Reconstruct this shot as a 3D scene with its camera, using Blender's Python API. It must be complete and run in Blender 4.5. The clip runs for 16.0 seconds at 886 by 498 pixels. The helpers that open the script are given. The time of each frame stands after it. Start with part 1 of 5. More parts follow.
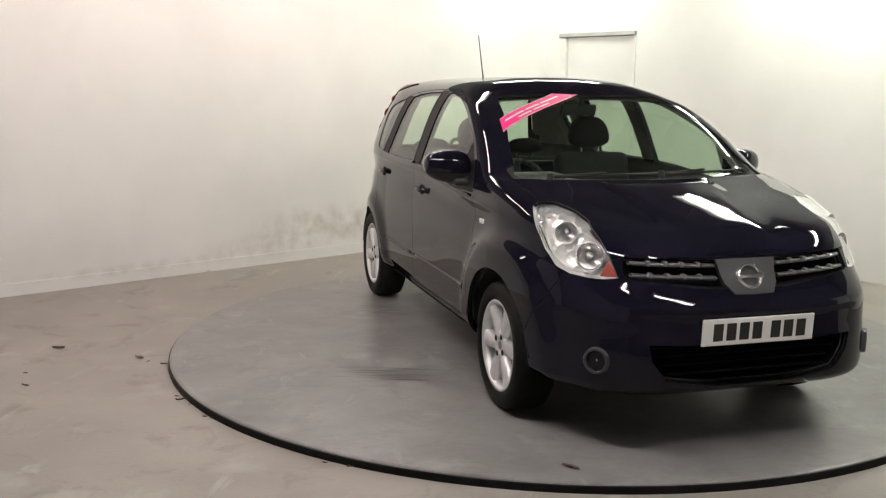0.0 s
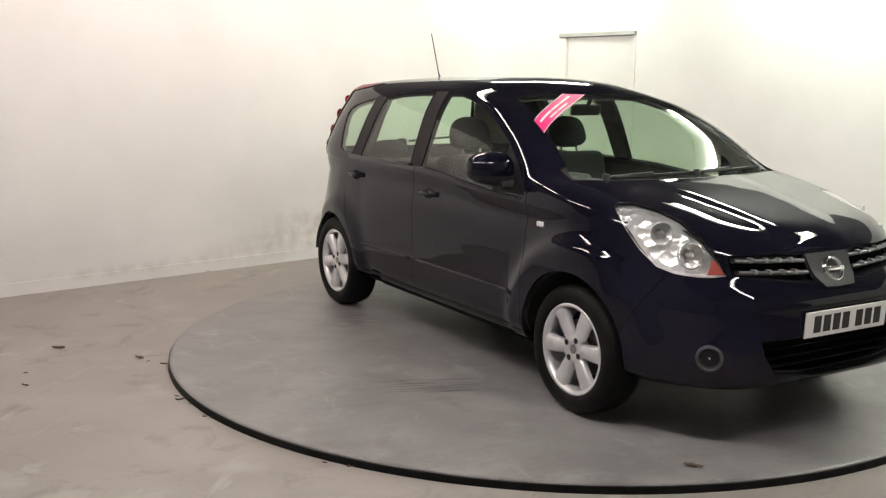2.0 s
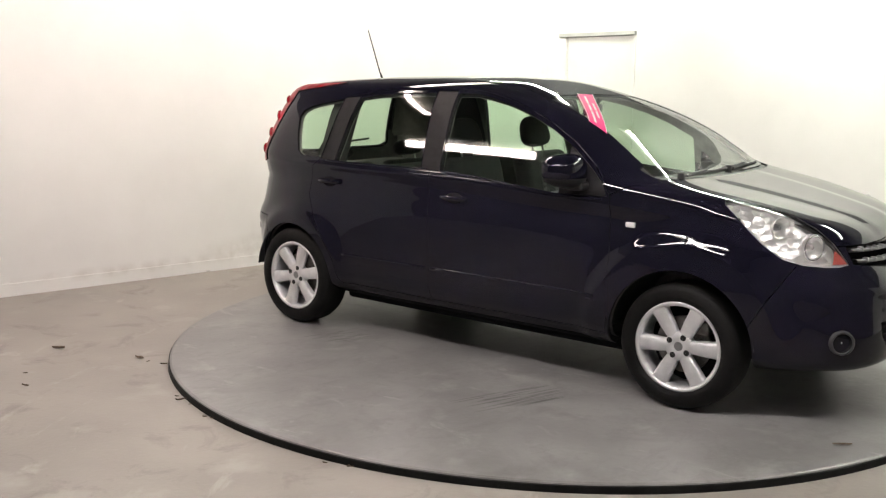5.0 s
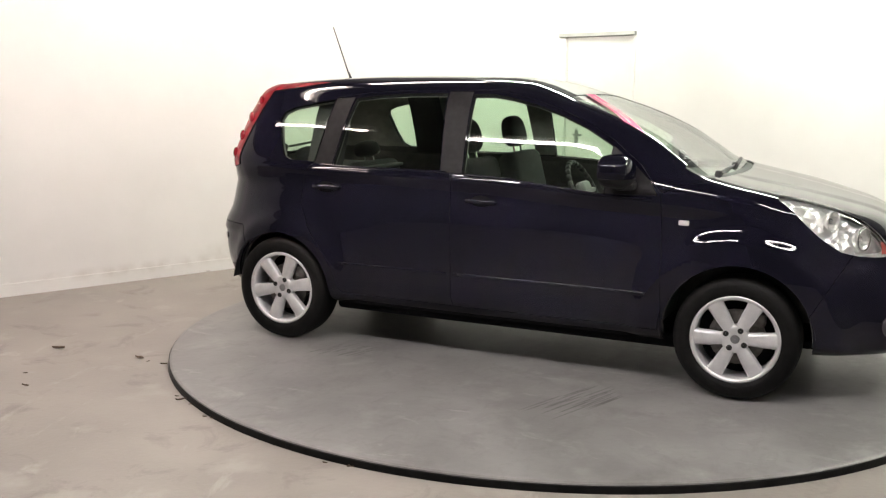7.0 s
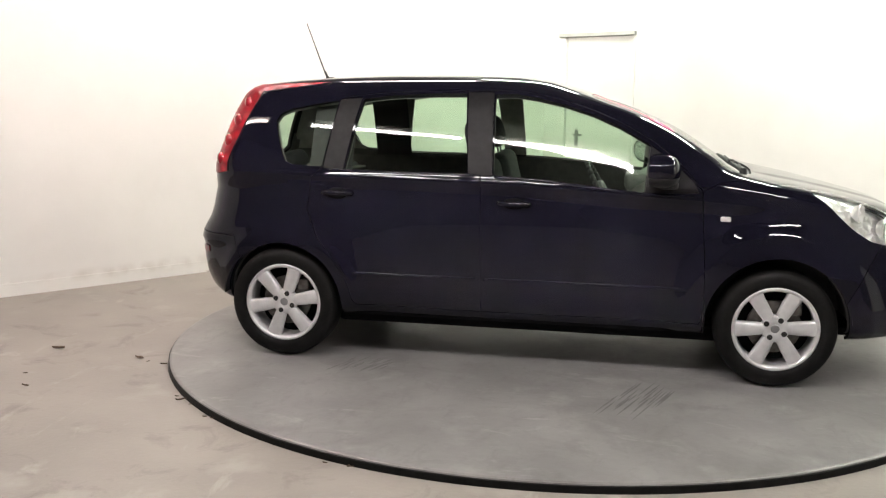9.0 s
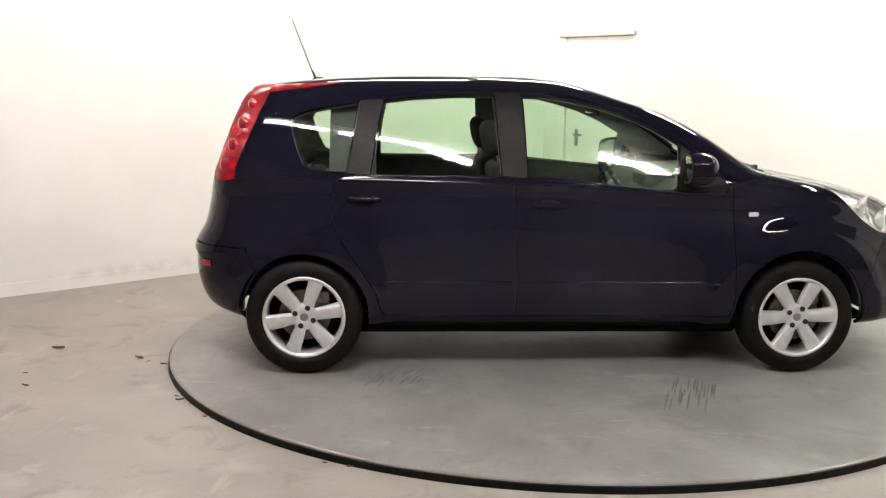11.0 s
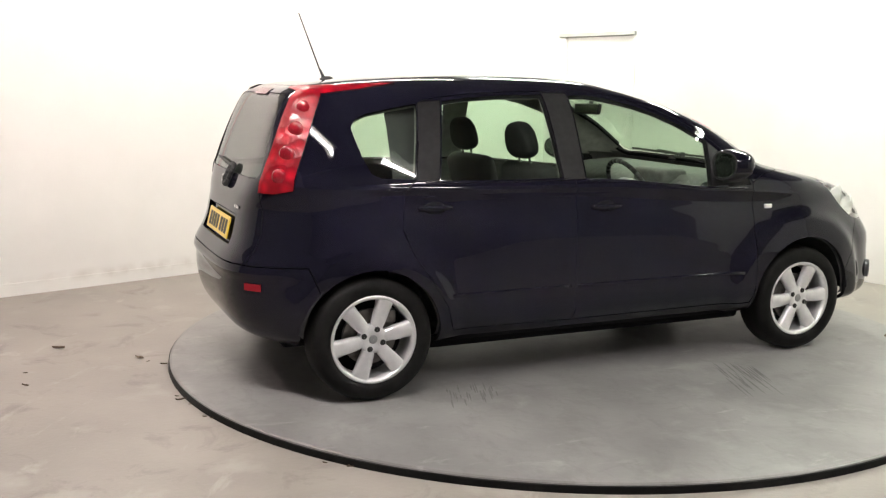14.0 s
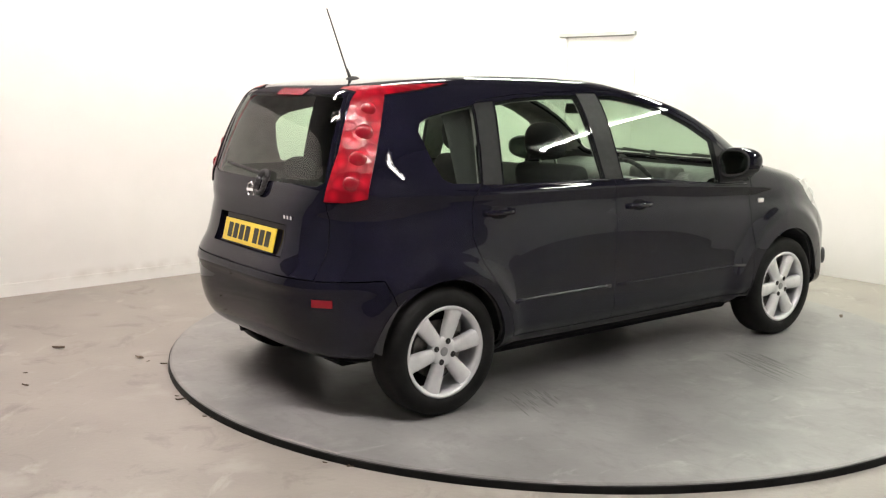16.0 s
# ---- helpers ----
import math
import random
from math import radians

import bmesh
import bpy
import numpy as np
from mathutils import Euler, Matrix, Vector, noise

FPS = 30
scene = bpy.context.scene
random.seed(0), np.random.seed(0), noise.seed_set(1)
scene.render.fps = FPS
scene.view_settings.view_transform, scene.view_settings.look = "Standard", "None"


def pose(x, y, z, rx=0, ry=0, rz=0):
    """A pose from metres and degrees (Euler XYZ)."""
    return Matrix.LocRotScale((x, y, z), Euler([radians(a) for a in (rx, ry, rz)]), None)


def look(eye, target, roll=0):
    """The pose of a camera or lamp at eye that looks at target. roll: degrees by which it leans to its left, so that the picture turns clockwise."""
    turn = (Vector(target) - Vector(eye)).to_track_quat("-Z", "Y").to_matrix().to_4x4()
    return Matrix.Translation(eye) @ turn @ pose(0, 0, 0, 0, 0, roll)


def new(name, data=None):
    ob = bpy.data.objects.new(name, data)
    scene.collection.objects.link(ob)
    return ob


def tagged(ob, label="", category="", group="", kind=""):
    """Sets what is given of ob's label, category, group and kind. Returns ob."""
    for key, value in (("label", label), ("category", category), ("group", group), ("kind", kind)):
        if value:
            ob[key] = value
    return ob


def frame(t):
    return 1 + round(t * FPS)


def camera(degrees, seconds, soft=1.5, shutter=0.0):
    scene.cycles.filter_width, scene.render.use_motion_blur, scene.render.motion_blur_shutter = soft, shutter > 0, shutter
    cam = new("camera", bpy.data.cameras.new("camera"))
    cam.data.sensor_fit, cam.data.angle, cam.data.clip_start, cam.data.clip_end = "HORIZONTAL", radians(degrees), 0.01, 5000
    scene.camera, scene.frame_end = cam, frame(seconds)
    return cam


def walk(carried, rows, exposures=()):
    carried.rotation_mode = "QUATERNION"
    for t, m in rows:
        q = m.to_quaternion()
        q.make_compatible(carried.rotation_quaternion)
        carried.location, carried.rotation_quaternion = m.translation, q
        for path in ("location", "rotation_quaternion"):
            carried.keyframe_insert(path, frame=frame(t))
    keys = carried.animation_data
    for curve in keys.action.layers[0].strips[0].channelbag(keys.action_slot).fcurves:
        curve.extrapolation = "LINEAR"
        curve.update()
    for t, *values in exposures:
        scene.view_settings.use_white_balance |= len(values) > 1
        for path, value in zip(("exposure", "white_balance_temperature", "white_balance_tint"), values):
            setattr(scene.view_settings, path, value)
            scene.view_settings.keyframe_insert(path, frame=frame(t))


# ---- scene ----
# camera: fixed on a stand, looking slightly down at a turntable whose axis is the world's origin
cam = camera(48.82, 16.0, soft=1.25)
EYE = Vector((0, -5.805, 1.534))
YAW, PITCH = radians(-6.58), radians(9.525)
AIM = EYE + Vector((math.sin(YAW) * math.cos(PITCH), math.cos(YAW) * math.cos(PITCH), -math.sin(PITCH)))
walk(cam, [(0, look(EYE, AIM, 0.653)), (16, look(EYE, AIM, 0.653))], exposures=[(0, -0.43), (3.5, -0.18), (6.5, 0.0), (9.0, 0.08), (12.5, 0.15), (16, 0.2)])

# ---- light ----
world = bpy.data.worlds.new("world")
scene.world = world
world.use_nodes = True
world.node_tree.nodes["Background"].inputs[0].default_value = (0.8, 0.85, 0.9, 1)
world.node_tree.nodes["Background"].inputs[1].default_value = 0.05
TABLE_TOP = 0.04
CEIL = 4.2
CORNER = Vector((-0.15, 4.74, 0))
ALONG_L = Vector((-0.675, -0.738, 0))
ALONG_R = Vector((0.738, -0.675, 0))


def spot(l, r, z=0.0):
    """A place in the room: l metres from the corner along the left wall, r metres along the right one."""
    return CORNER + ALONG_L * l + ALONG_R * r + Vector((0, 0, z))


def turn(t):
    """The turntable's angle at t seconds, in degrees."""
    return -66.40 + 6.906 * t - math.degrees(6.6e-5) * t * (16 - t)


# ---- materials ----
def material(name, color=(0.5, 0.5, 0.5), rough=0.5, metal=0.0, **more):
    m = bpy.data.materials.new(name)
    m.use_nodes = True
    b = m.node_tree.nodes["Principled BSDF"]
    b.inputs["Base Color"].default_value = (*color, 1)
    b.inputs["Roughness"].default_value = rough
    b.inputs["Metallic"].default_value = metal
    for key, value in more.items():
        b.inputs[key.replace("_", " ")].default_value = value
    return m


def nodes_of(m):
    t = m.node_tree
    return t.nodes, t.links, t.nodes["Principled BSDF"]


def mottled(m, dark, light, scale, detail=6.0, lo=0.35, hi=0.65, bump=0.0, bump_scale=60.0, stretch=(1, 1, 1), rough=None, spots=None):
    """Cloudy colour at one scale, fine relief at another, and optional stains."""
    n, l, b = nodes_of(m)
    co = n.new("ShaderNodeTexCoord")
    mp = n.new("ShaderNodeMapping")
    mp.inputs["Scale"].default_value = stretch
    l.new(co.outputs["Object"], mp.inputs["Vector"])
    a = n.new("ShaderNodeTexNoise")
    a.inputs["Scale"].default_value, a.inputs["Detail"].default_value = scale, detail
    l.new(mp.outputs[0], a.inputs["Vector"])
    r = n.new("ShaderNodeValToRGB")
    r.color_ramp.elements[0].position, r.color_ramp.elements[1].position = lo, hi
    r.color_ramp.elements[0].color, r.color_ramp.elements[1].color = (*dark, 1), (*light, 1)
    l.new(a.outputs["Fac"], r.inputs["Fac"])
    last = r.outputs["Color"]
    if spots:
        color, sscale, at, strength = spots
        v = n.new("ShaderNodeTexNoise")
        v.inputs["Scale"].default_value, v.inputs["Detail"].default_value = sscale, 8.0
        l.new(co.outputs["Object"], v.inputs["Vector"])
        r2 = n.new("ShaderNodeValToRGB")
        r2.color_ramp.elements[0].position, r2.color_ramp.elements[1].position = at, at + 0.12
        r2.color_ramp.elements[0].color, r2.color_ramp.elements[1].color = (0, 0, 0, 1), (strength,) * 3 + (1,)
        l.new(v.outputs["Fac"], r2.inputs["Fac"])
        mx = n.new("ShaderNodeMix")
        mx.data_type = "RGBA"
        l.new(r2.outputs["Color"], mx.inputs[0])
        l.new(last, mx.inputs[6])
        mx.inputs[7].default_value = (*color, 1)
        last = mx.outputs[2]
    l.new(last, b.inputs["Base Color"])
    if rough:
        rr = n.new("ShaderNodeMapRange")
        rr.inputs["To Min"].default_value, rr.inputs["To Max"].default_value = rough
        l.new(a.outputs["Fac"], rr.inputs["Value"])
        l.new(rr.outputs[0], b.inputs["Roughness"])
    if bump:
        f = n.new("ShaderNodeTexNoise")
        f.inputs["Scale"].default_value, f.inputs["Detail"].default_value = bump_scale, 4.0
        l.new(co.outputs["Object"], f.inputs["Vector"])
        bp = n.new("ShaderNodeBump")
        bp.inputs["Strength"].default_value, bp.inputs["Distance"].default_value = bump, 0.004
        l.new(f.outputs["Fac"], bp.inputs["Height"])
        l.new(bp.outputs[0], b.inputs["Normal"])
    return m


def grimed(m, scale, dirt, lo, hi, strength, stretch=(1, 1, 1)):
    """Darker or lighter blotches over what the base colour already is."""
    n, l, b = nodes_of(m)
    base = b.inputs["Base Color"].links[0].from_socket
    co = n.new("ShaderNodeTexCoord")
    mp = n.new("ShaderNodeMapping")
    mp.inputs["Scale"].default_value = stretch
    l.new(co.outputs["Object"], mp.inputs["Vector"])
    a = n.new("ShaderNodeTexNoise")
    a.inputs["Scale"].default_value, a.inputs["Detail"].default_value, a.inputs["Roughness"].default_value = scale, 10.0, 0.65
    a.inputs["Distortion"].default_value = 0.6
    l.new(mp.outputs[0], a.inputs["Vector"])
    r = n.new("ShaderNodeMapRange")
    r.inputs["From Min"].default_value, r.inputs["From Max"].default_value = lo, hi
    r.inputs["To Max"].default_value = strength
    l.new(a.outputs["Fac"], r.inputs["Value"])
    mx = n.new("ShaderNodeMix")
    mx.data_type = "RGBA"
    l.new(r.outputs[0], mx.inputs[0])
    l.new(base, mx.inputs[6])
    mx.inputs[7].default_value = (*dirt, 1)
    l.new(mx.outputs[2], b.inputs["Base Color"])
    return m


WALL = mottled(material("wall_paint", rough=0.6), (0.77, 0.76, 0.74), (0.83, 0.82, 0.80), 1.3, bump=0.15, bump_scale=90)


def scuffed(m, spots, dirt):
    """Smudges round the given places, broken up by noise."""
    n, l, b = nodes_of(m)
    base = b.inputs["Base Color"].links[0].from_socket
    co = n.new("ShaderNodeTexCoord")
    noisy = n.new("ShaderNodeTexNoise")
    noisy.inputs["Scale"].default_value, noisy.inputs["Detail"].default_value = 9.0, 8.0
    l.new(co.outputs["Object"], noisy.inputs["Vector"])
    total = None
    for (x, y, z), (wide, high), strength in spots:
        mp = n.new("ShaderNodeMapping")
        mp.vector_type = "TEXTURE"
        mp.inputs["Location"].default_value = (x, y, z)
        mp.inputs["Scale"].default_value = (wide, wide, high)
        l.new(co.outputs["Object"], mp.inputs["Vector"])
        ball = n.new("ShaderNodeTexGradient")
        ball.gradient_type = "SPHERICAL"
        l.new(mp.outputs[0], ball.inputs["Vector"])
        k = n.new("ShaderNodeMath")
        k.operation, k.inputs[1].default_value = "MULTIPLY", strength
        l.new(ball.outputs["Fac"], k.inputs[0])
        if total is None:
            total = k.outputs[0]
        else:
            add = n.new("ShaderNodeMath")
            add.operation = "ADD"
            l.new(total, add.inputs[0])
            l.new(k.outputs[0], add.inputs[1])
            total = add.outputs[0]
    ramp = n.new("ShaderNodeMapRange")
    ramp.inputs["From Min"].default_value, ramp.inputs["From Max"].default_value = 0.35, 0.75
    l.new(noisy.outputs["Fac"], ramp.inputs["Value"])
    prod = n.new("ShaderNodeMath")
    prod.operation, prod.use_clamp = "MULTIPLY", True
    l.new(total, prod.inputs[0])
    l.new(ramp.outputs[0], prod.inputs[1])
    mx = n.new("ShaderNodeMix")
    mx.data_type = "RGBA"
    l.new(prod.outputs[0], mx.inputs[0])
    l.new(base, mx.inputs[6])
    mx.inputs[7].default_value = (*dirt, 1)
    l.new(mx.outputs[2], b.inputs["Base Color"])
    return m


WALL_SCUFFED = scuffed(mottled(material("wall_paint_scuffed", rough=0.6), (0.77, 0.76, 0.74), (0.83, 0.82, 0.80), 1.3, bump=0.15, bump_scale=90), (((-2.1, 2.6, 0.30), (0.75, 0.22), 0.9), ((-2.45, 2.23, 0.16), (0.7, 0.14), 0.8), ((-1.75, 3.0, 0.25), (0.5, 0.3), 0.5), ((-3.2, 1.4, 0.10), (1.2, 0.06), 0.6)), (0.45, 0.41, 0.36))
# grey of unseen surfaces; dim light behind the camera is put into it
DULL = mottled(material("dimmed_grey", rough=0.7), (0.085, 0.082, 0.085), (0.12, 0.117, 0.12), 1.1, bump=0.15, bump_scale=60)
CONCRETE = mottled(material("floor_concrete", rough=0.55), (0.24, 0.218, 0.195), (0.31, 0.285, 0.255), 1.6, bump=0.3, bump_scale=40, rough=(0.3, 0.55), spots=((0.40, 0.38, 0.35), 2.6, 0.60, 0.5))
PLATE = mottled(material("turntable_steel", rough=0.4), (0.180, 0.175, 0.172), (0.255, 0.250, 0.244), 2.4, bump=0.2, bump_scale=30, rough=(0.27, 0.48), spots=((0.33, 0.325, 0.315), 3.1, 0.58, 0.55))
grimed(CONCRETE, 3.5, (0.13, 0.115, 0.10), 0.56, 0.72, 0.6)
grimed(CONCRETE, 7.0, (0.42, 0.40, 0.37), 0.60, 0.72, 0.6, (1, 0.35, 1))
grimed(PLATE, 3.2, (0.10, 0.096, 0.092), 0.50, 0.80, 0.6)
grimed(PLATE, 14.0, (0.11, 0.105, 0.10), 0.52, 0.80, 0.5, (1, 0.5, 1))
grimed(PLATE, 9.0, (0.36, 0.35, 0.34), 0.60, 0.72, 0.55, (0.4, 1, 1))
RUBBER = mottled(material("black_rubber", rough=0.6, Specular_IOR_Level=0.15), (0.003, 0.003, 0.003), (0.007, 0.0067, 0.0065), 14, bump=0.3, bump_scale=120)
PAINT = material("navy_paint", (0.0054, 0.0052, 0.0105), 0.5, 0.0, Specular_IOR_Level=0.0, Coat_Weight=1.0, Coat_Roughness=0.025, Coat_IOR=1.34)
TRIM = mottled(material("black_trim", rough=0.5, Specular_IOR_Level=0.15), (0.006, 0.0055, 0.006), (0.010, 0.009, 0.010), 30, bump=0.1, bump_scale=300)
PLASTIC = mottled(material("black_plastic", rough=0.55), (0.010, 0.010, 0.011), (0.02, 0.02, 0.02), 25, bump=0.15, bump_scale=250)
SATIN = material("satin_grey", (0.30, 0.30, 0.31), 0.35, 0.8)
BADGE = material("badge_grey", (0.07, 0.07, 0.075), 0.3, 0.6)
EDGE = material("panel_edge_black", (0.008, 0.008, 0.009), 0.8, Specular_IOR_Level=0.1)
CHROME = material("chrome", (0.85, 0.85, 0.86), 0.08, 1.0)
# near-black for black parts; also stands in for shade at handles and inside wheels
DARK = material("dark_void", (0.005, 0.005, 0.006), 0.8, Specular_IOR_Level=0.1)
CLOTH = mottled(material("seat_cloth", rough=0.9), (0.010, 0.010, 0.011), (0.024, 0.024, 0.025), 60, bump=0.4, bump_scale=300)
LINING = mottled(material("cabin_lining", rough=0.8), (0.05, 0.05, 0.048), (0.075, 0.072, 0.068), 20, bump=0.2, bump_scale=200)
HEADLINING = mottled(material("pale_headlining", rough=0.9), (0.19, 0.185, 0.17), (0.25, 0.245, 0.225), 20, bump=0.2, bump_scale=200)
DASH = mottled(material("dashboard_plastic", rough=0.6), (0.075, 0.078, 0.072), (0.115, 0.118, 0.11), 30, bump=0.2, bump_scale=220)
PINK = material("pink_sticker", (0.85, 0.03, 0.22), 0.4)
INK = material("black_ink", (0.012, 0.012, 0.012), 0.5)
PLATE_WHITE = material("plate_white", (0.78, 0.78, 0.76), 0.3)
PLATE_YELLOW = material("plate_yellow", (0.75, 0.55, 0.05), 0.3)
STEEL = mottled(material("brake_steel", rough=0.4, metal=0.8), (0.12, 0.11, 0.10), (0.2, 0.19, 0.18), 40)
SMOKED = material("smoked_lens", (0.025, 0.025, 0.026), 0.2, 0.4, Coat_Weight=1.0)
AMBER = material("amber_lens", (0.34, 0.07, 0.055), 0.15, Coat_Weight=1.0)
RED = material("red_lens", (0.36, 0.003, 0.014), 0.3, Specular_IOR_Level=0.2, Coat_Weight=0.12, Coat_Roughness=0.04)
RED_DEEP = material("red_reflector", (0.24, 0.002, 0.010), 0.25, Coat_Weight=0.5)
PALE_LENS = material("pale_lens", (0.75, 0.72, 0.70), 0.15, Coat_Weight=1.0)
MIRROR = material("mirror_glass", (0.8, 0.85, 0.83), 0.03, 1.0)


def glass(name, tint, sheen=0.07):
    """A thin pane: tinted see-through with a mirror-like sheen that grows at grazing angles."""
    m = bpy.data.materials.new(name)
    m.use_nodes = True
    n, l = m.node_tree.nodes, m.node_tree.links
    n.remove(n["Principled BSDF"])
    clear = n.new("ShaderNodeBsdfTransparent")
    clear.inputs[0].default_value = (*tint, 1)
    gloss = n.new("ShaderNodeBsdfGlossy")
    gloss.inputs["Roughness"].default_value = 0.01
    facing = n.new("ShaderNodeLayerWeight")
    facing.inputs["Blend"].default_value = 0.5
    power = n.new("ShaderNodeMath")
    power.operation, power.inputs[1].default_value = "POWER", 4.5
    l.new(facing.outputs["Facing"], power.inputs[0])
    fac = n.new("ShaderNodeMapRange")
    fac.inputs["To Min"].default_value, fac.inputs["To Max"].default_value = sheen, 1.0
    l.new(power.outputs[0], fac.inputs["Value"])
    mix = n.new("ShaderNodeMixShader")
    l.new(fac.outputs[0], mix.inputs[0])
    l.new(clear.outputs[0], mix.inputs[1])
    l.new(gloss.outputs[0], mix.inputs[2])
    l.new(mix.outputs[0], n["Material Output"].inputs[0])
    return m


GLASS = glass("car_glass", (0.72, 0.84, 0.72), 0.06)
CLEAR = glass("clear_lens", (0.97, 0.97, 0.97), 0.05)


def faceted(m, scale, strength, shades=None):
    """Cut-glass relief of a lamp; shades put the facets' light and dark into colour."""
    n, l, b = nodes_of(m)
    co = n.new("ShaderNodeTexCoord")
    v = n.new("ShaderNodeTexVoronoi")
    v.inputs["Scale"].default_value = scale
    l.new(co.outputs["Object"], v.inputs["Vector"])
    bp = n.new("ShaderNodeBump")
    bp.inputs["Strength"].default_value, bp.inputs["Distance"].default_value = strength, 0.02
    l.new(v.outputs["Distance"], bp.inputs["Height"])
    if shades:
        r = n.new("ShaderNodeValToRGB")
        r.color_ramp.elements[0].position, r.color_ramp.elements[1].position = 0.12, 0.62
        r.color_ramp.elements[0].color, r.color_ramp.elements[1].color = (*shades[0], 1), (*shades[1], 1)
        l.new(v.outputs["Distance"], r.inputs["Fac"])
        l.new(r.outputs["Color"], b.inputs["Base Color"])
    l.new(bp.outputs[0], b.inputs["Normal"])
    l.new(bp.outputs[0], b.inputs["Coat Normal"])
    return m


# tail lamps: facet shading is painted as lighter and darker red
faceted(RED, 18, 0.28, ((0.36, 0.003, 0.014), (0.17, 0.0015, 0.007)))
REFLECTOR = faceted(material("lamp_reflector", (0.88, 0.88, 0.86), 0.30, 0.75), 24, 0.75)

HEAD_GREY = mottled(material("head_paint", rough=0.5), (0.42, 0.41, 0.39), (0.5, 0.49, 0.47), 6)
DOOR_WHITE = mottled(material("door_paint", rough=0.4), (0.78, 0.77, 0.75), (0.83, 0.82, 0.80), 2.5, bump=0.1, bump_scale=50)
WHITE = material("white_gloss", (0.8, 0.8, 0.78), 0.4)
TUBE = material("tube_glow", (1, 1, 1), 0.5, Emission_Color=(1, 0.93, 0.90, 1), Emission_Strength=185.0)
TUBE_GREEN = material("tube_glow_green", (1, 1, 1), 0.5, Emission_Color=(0.95, 1, 0.855, 1), Emission_Strength=138.0)
TUBE_WARM = material("tube_glow_pink", (1, 1, 1), 0.5, Emission_Color=(1, 0.825, 0.765, 1), Emission_Strength=88.0)
LEAF = mottled(material("dry_leaf_brown", rough=0.8), (0.05, 0.035, 0.022), (0.13, 0.09, 0.055), 60, bump=0.3, bump_scale=200)
STREAK = mottled(material("rubber_streak", rough=0.45), (0.11, 0.107, 0.104), (0.17, 0.167, 0.163), 30)
SILVER = mottled(material("alloy_silver", rough=0.34, metal=0.55, Coat_Weight=0.4), (0.66, 0.66, 0.67), (0.76, 0.76, 0.77), 18)
GRILLE_GREY = material("grille_grey", (0.16, 0.16, 0.165), 0.35, 0.7)


# ---- mesh helpers ----
def mesh(name, bm, mat, smooth=False):
    me = bpy.data.meshes.new(name)
    bm.normal_update()
    bm.to_mesh(me)
    bm.free()
    if smooth:
        me.polygons.foreach_set("use_smooth", [True] * len(me.polygons))
    if mat:
        me.materials.append(mat)
    return me


def part(name, bm, mat, parent=None, label="", smooth=False):
    ob = new(name, mesh(name, bm, mat, smooth))
    if parent:
        ob.parent = parent
    if label:
        tagged(ob, label)
    return ob


def box(bm, lo, hi, bevel=0.0, m=None):
    """A box from corner lo to corner hi, with rounded edges."""
    size = [b - a for a, b in zip(lo, hi)]
    mid = [(a + b) / 2 for a, b in zip(lo, hi)]
    made = bmesh.ops.create_cube(bm, size=1, matrix=(m or Matrix()) @ Matrix.Translation(mid) @ Matrix.Diagonal((*size, 1)))["verts"]
    if bevel:
        edges = list({e for v in made for e in v.link_edges})
        bmesh.ops.bevel(bm, geom=edges, offset=bevel, segments=3, profile=0.5, affect="EDGES", clamp_overlap=True)
    return bm


def spun(bm, profile, steps, m=None, close=True):
    """A surface of revolution round y from (radius, y) pairs."""
    m = m or Matrix()
    rings = []
    for k in range(steps):
        a = 2 * math.pi * k / steps
        rings.append([bm.verts.new(m @ Vector((r * math.cos(a), y, r * math.sin(a)))) for r, y in profile])
    for k in range(steps):
        p, q = rings[k], rings[(k + 1) % steps]
        for i in range(len(profile) - 1):
            bm.faces.new((p[i], p[i + 1], q[i + 1], q[i]))
    return bm


def rod(bm, a, b, ra, rb, steps=10):
    a, b = Vector(a), Vector(b)
    q = (b - a).to_track_quat("Z", "X").to_matrix()
    rings = [[bm.verts.new(c + q @ Vector((r * math.cos(2 * math.pi * k / steps), r * math.sin(2 * math.pi * k / steps), 0))) for k in range(steps)] for c, r in ((a, ra), (b, rb))]
    for k in range(steps):
        bm.faces.new((rings[0][k], rings[0][(k + 1) % steps], rings[1][(k + 1) % steps], rings[1][k]))
    bm.faces.new(rings[0][::-1])
    bm.faces.new(rings[1])
    return bm


def sheet(bm, rows):
    vs = [[bm.verts.new(p) for p in r] for r in rows]
    for p, q in zip(vs, vs[1:]):
        for k in range(len(p) - 1):
            bm.faces.new((p[k], p[k + 1], q[k + 1], q[k]))
    return bm


# ---- the room ----
def slab(name, corners, z0, z1, mat, label, category):
    bm = bmesh.new()
    low = [bm.verts.new((c.x, c.y, z0)) for c in corners]
    top = [bm.verts.new((c.x, c.y, z1)) for c in corners]
    bm.faces.new(low[::-1])
    bm.faces.new(top)
    for i in range(len(corners)):
        j = (i + 1) % len(corners)
        bm.faces.new((low[i], low[j], top[j], top[i]))
    bmesh.ops.recalc_face_normals(bm, faces=bm.faces)
    return tagged(part(name, bm, mat), label, category, kind="structure")


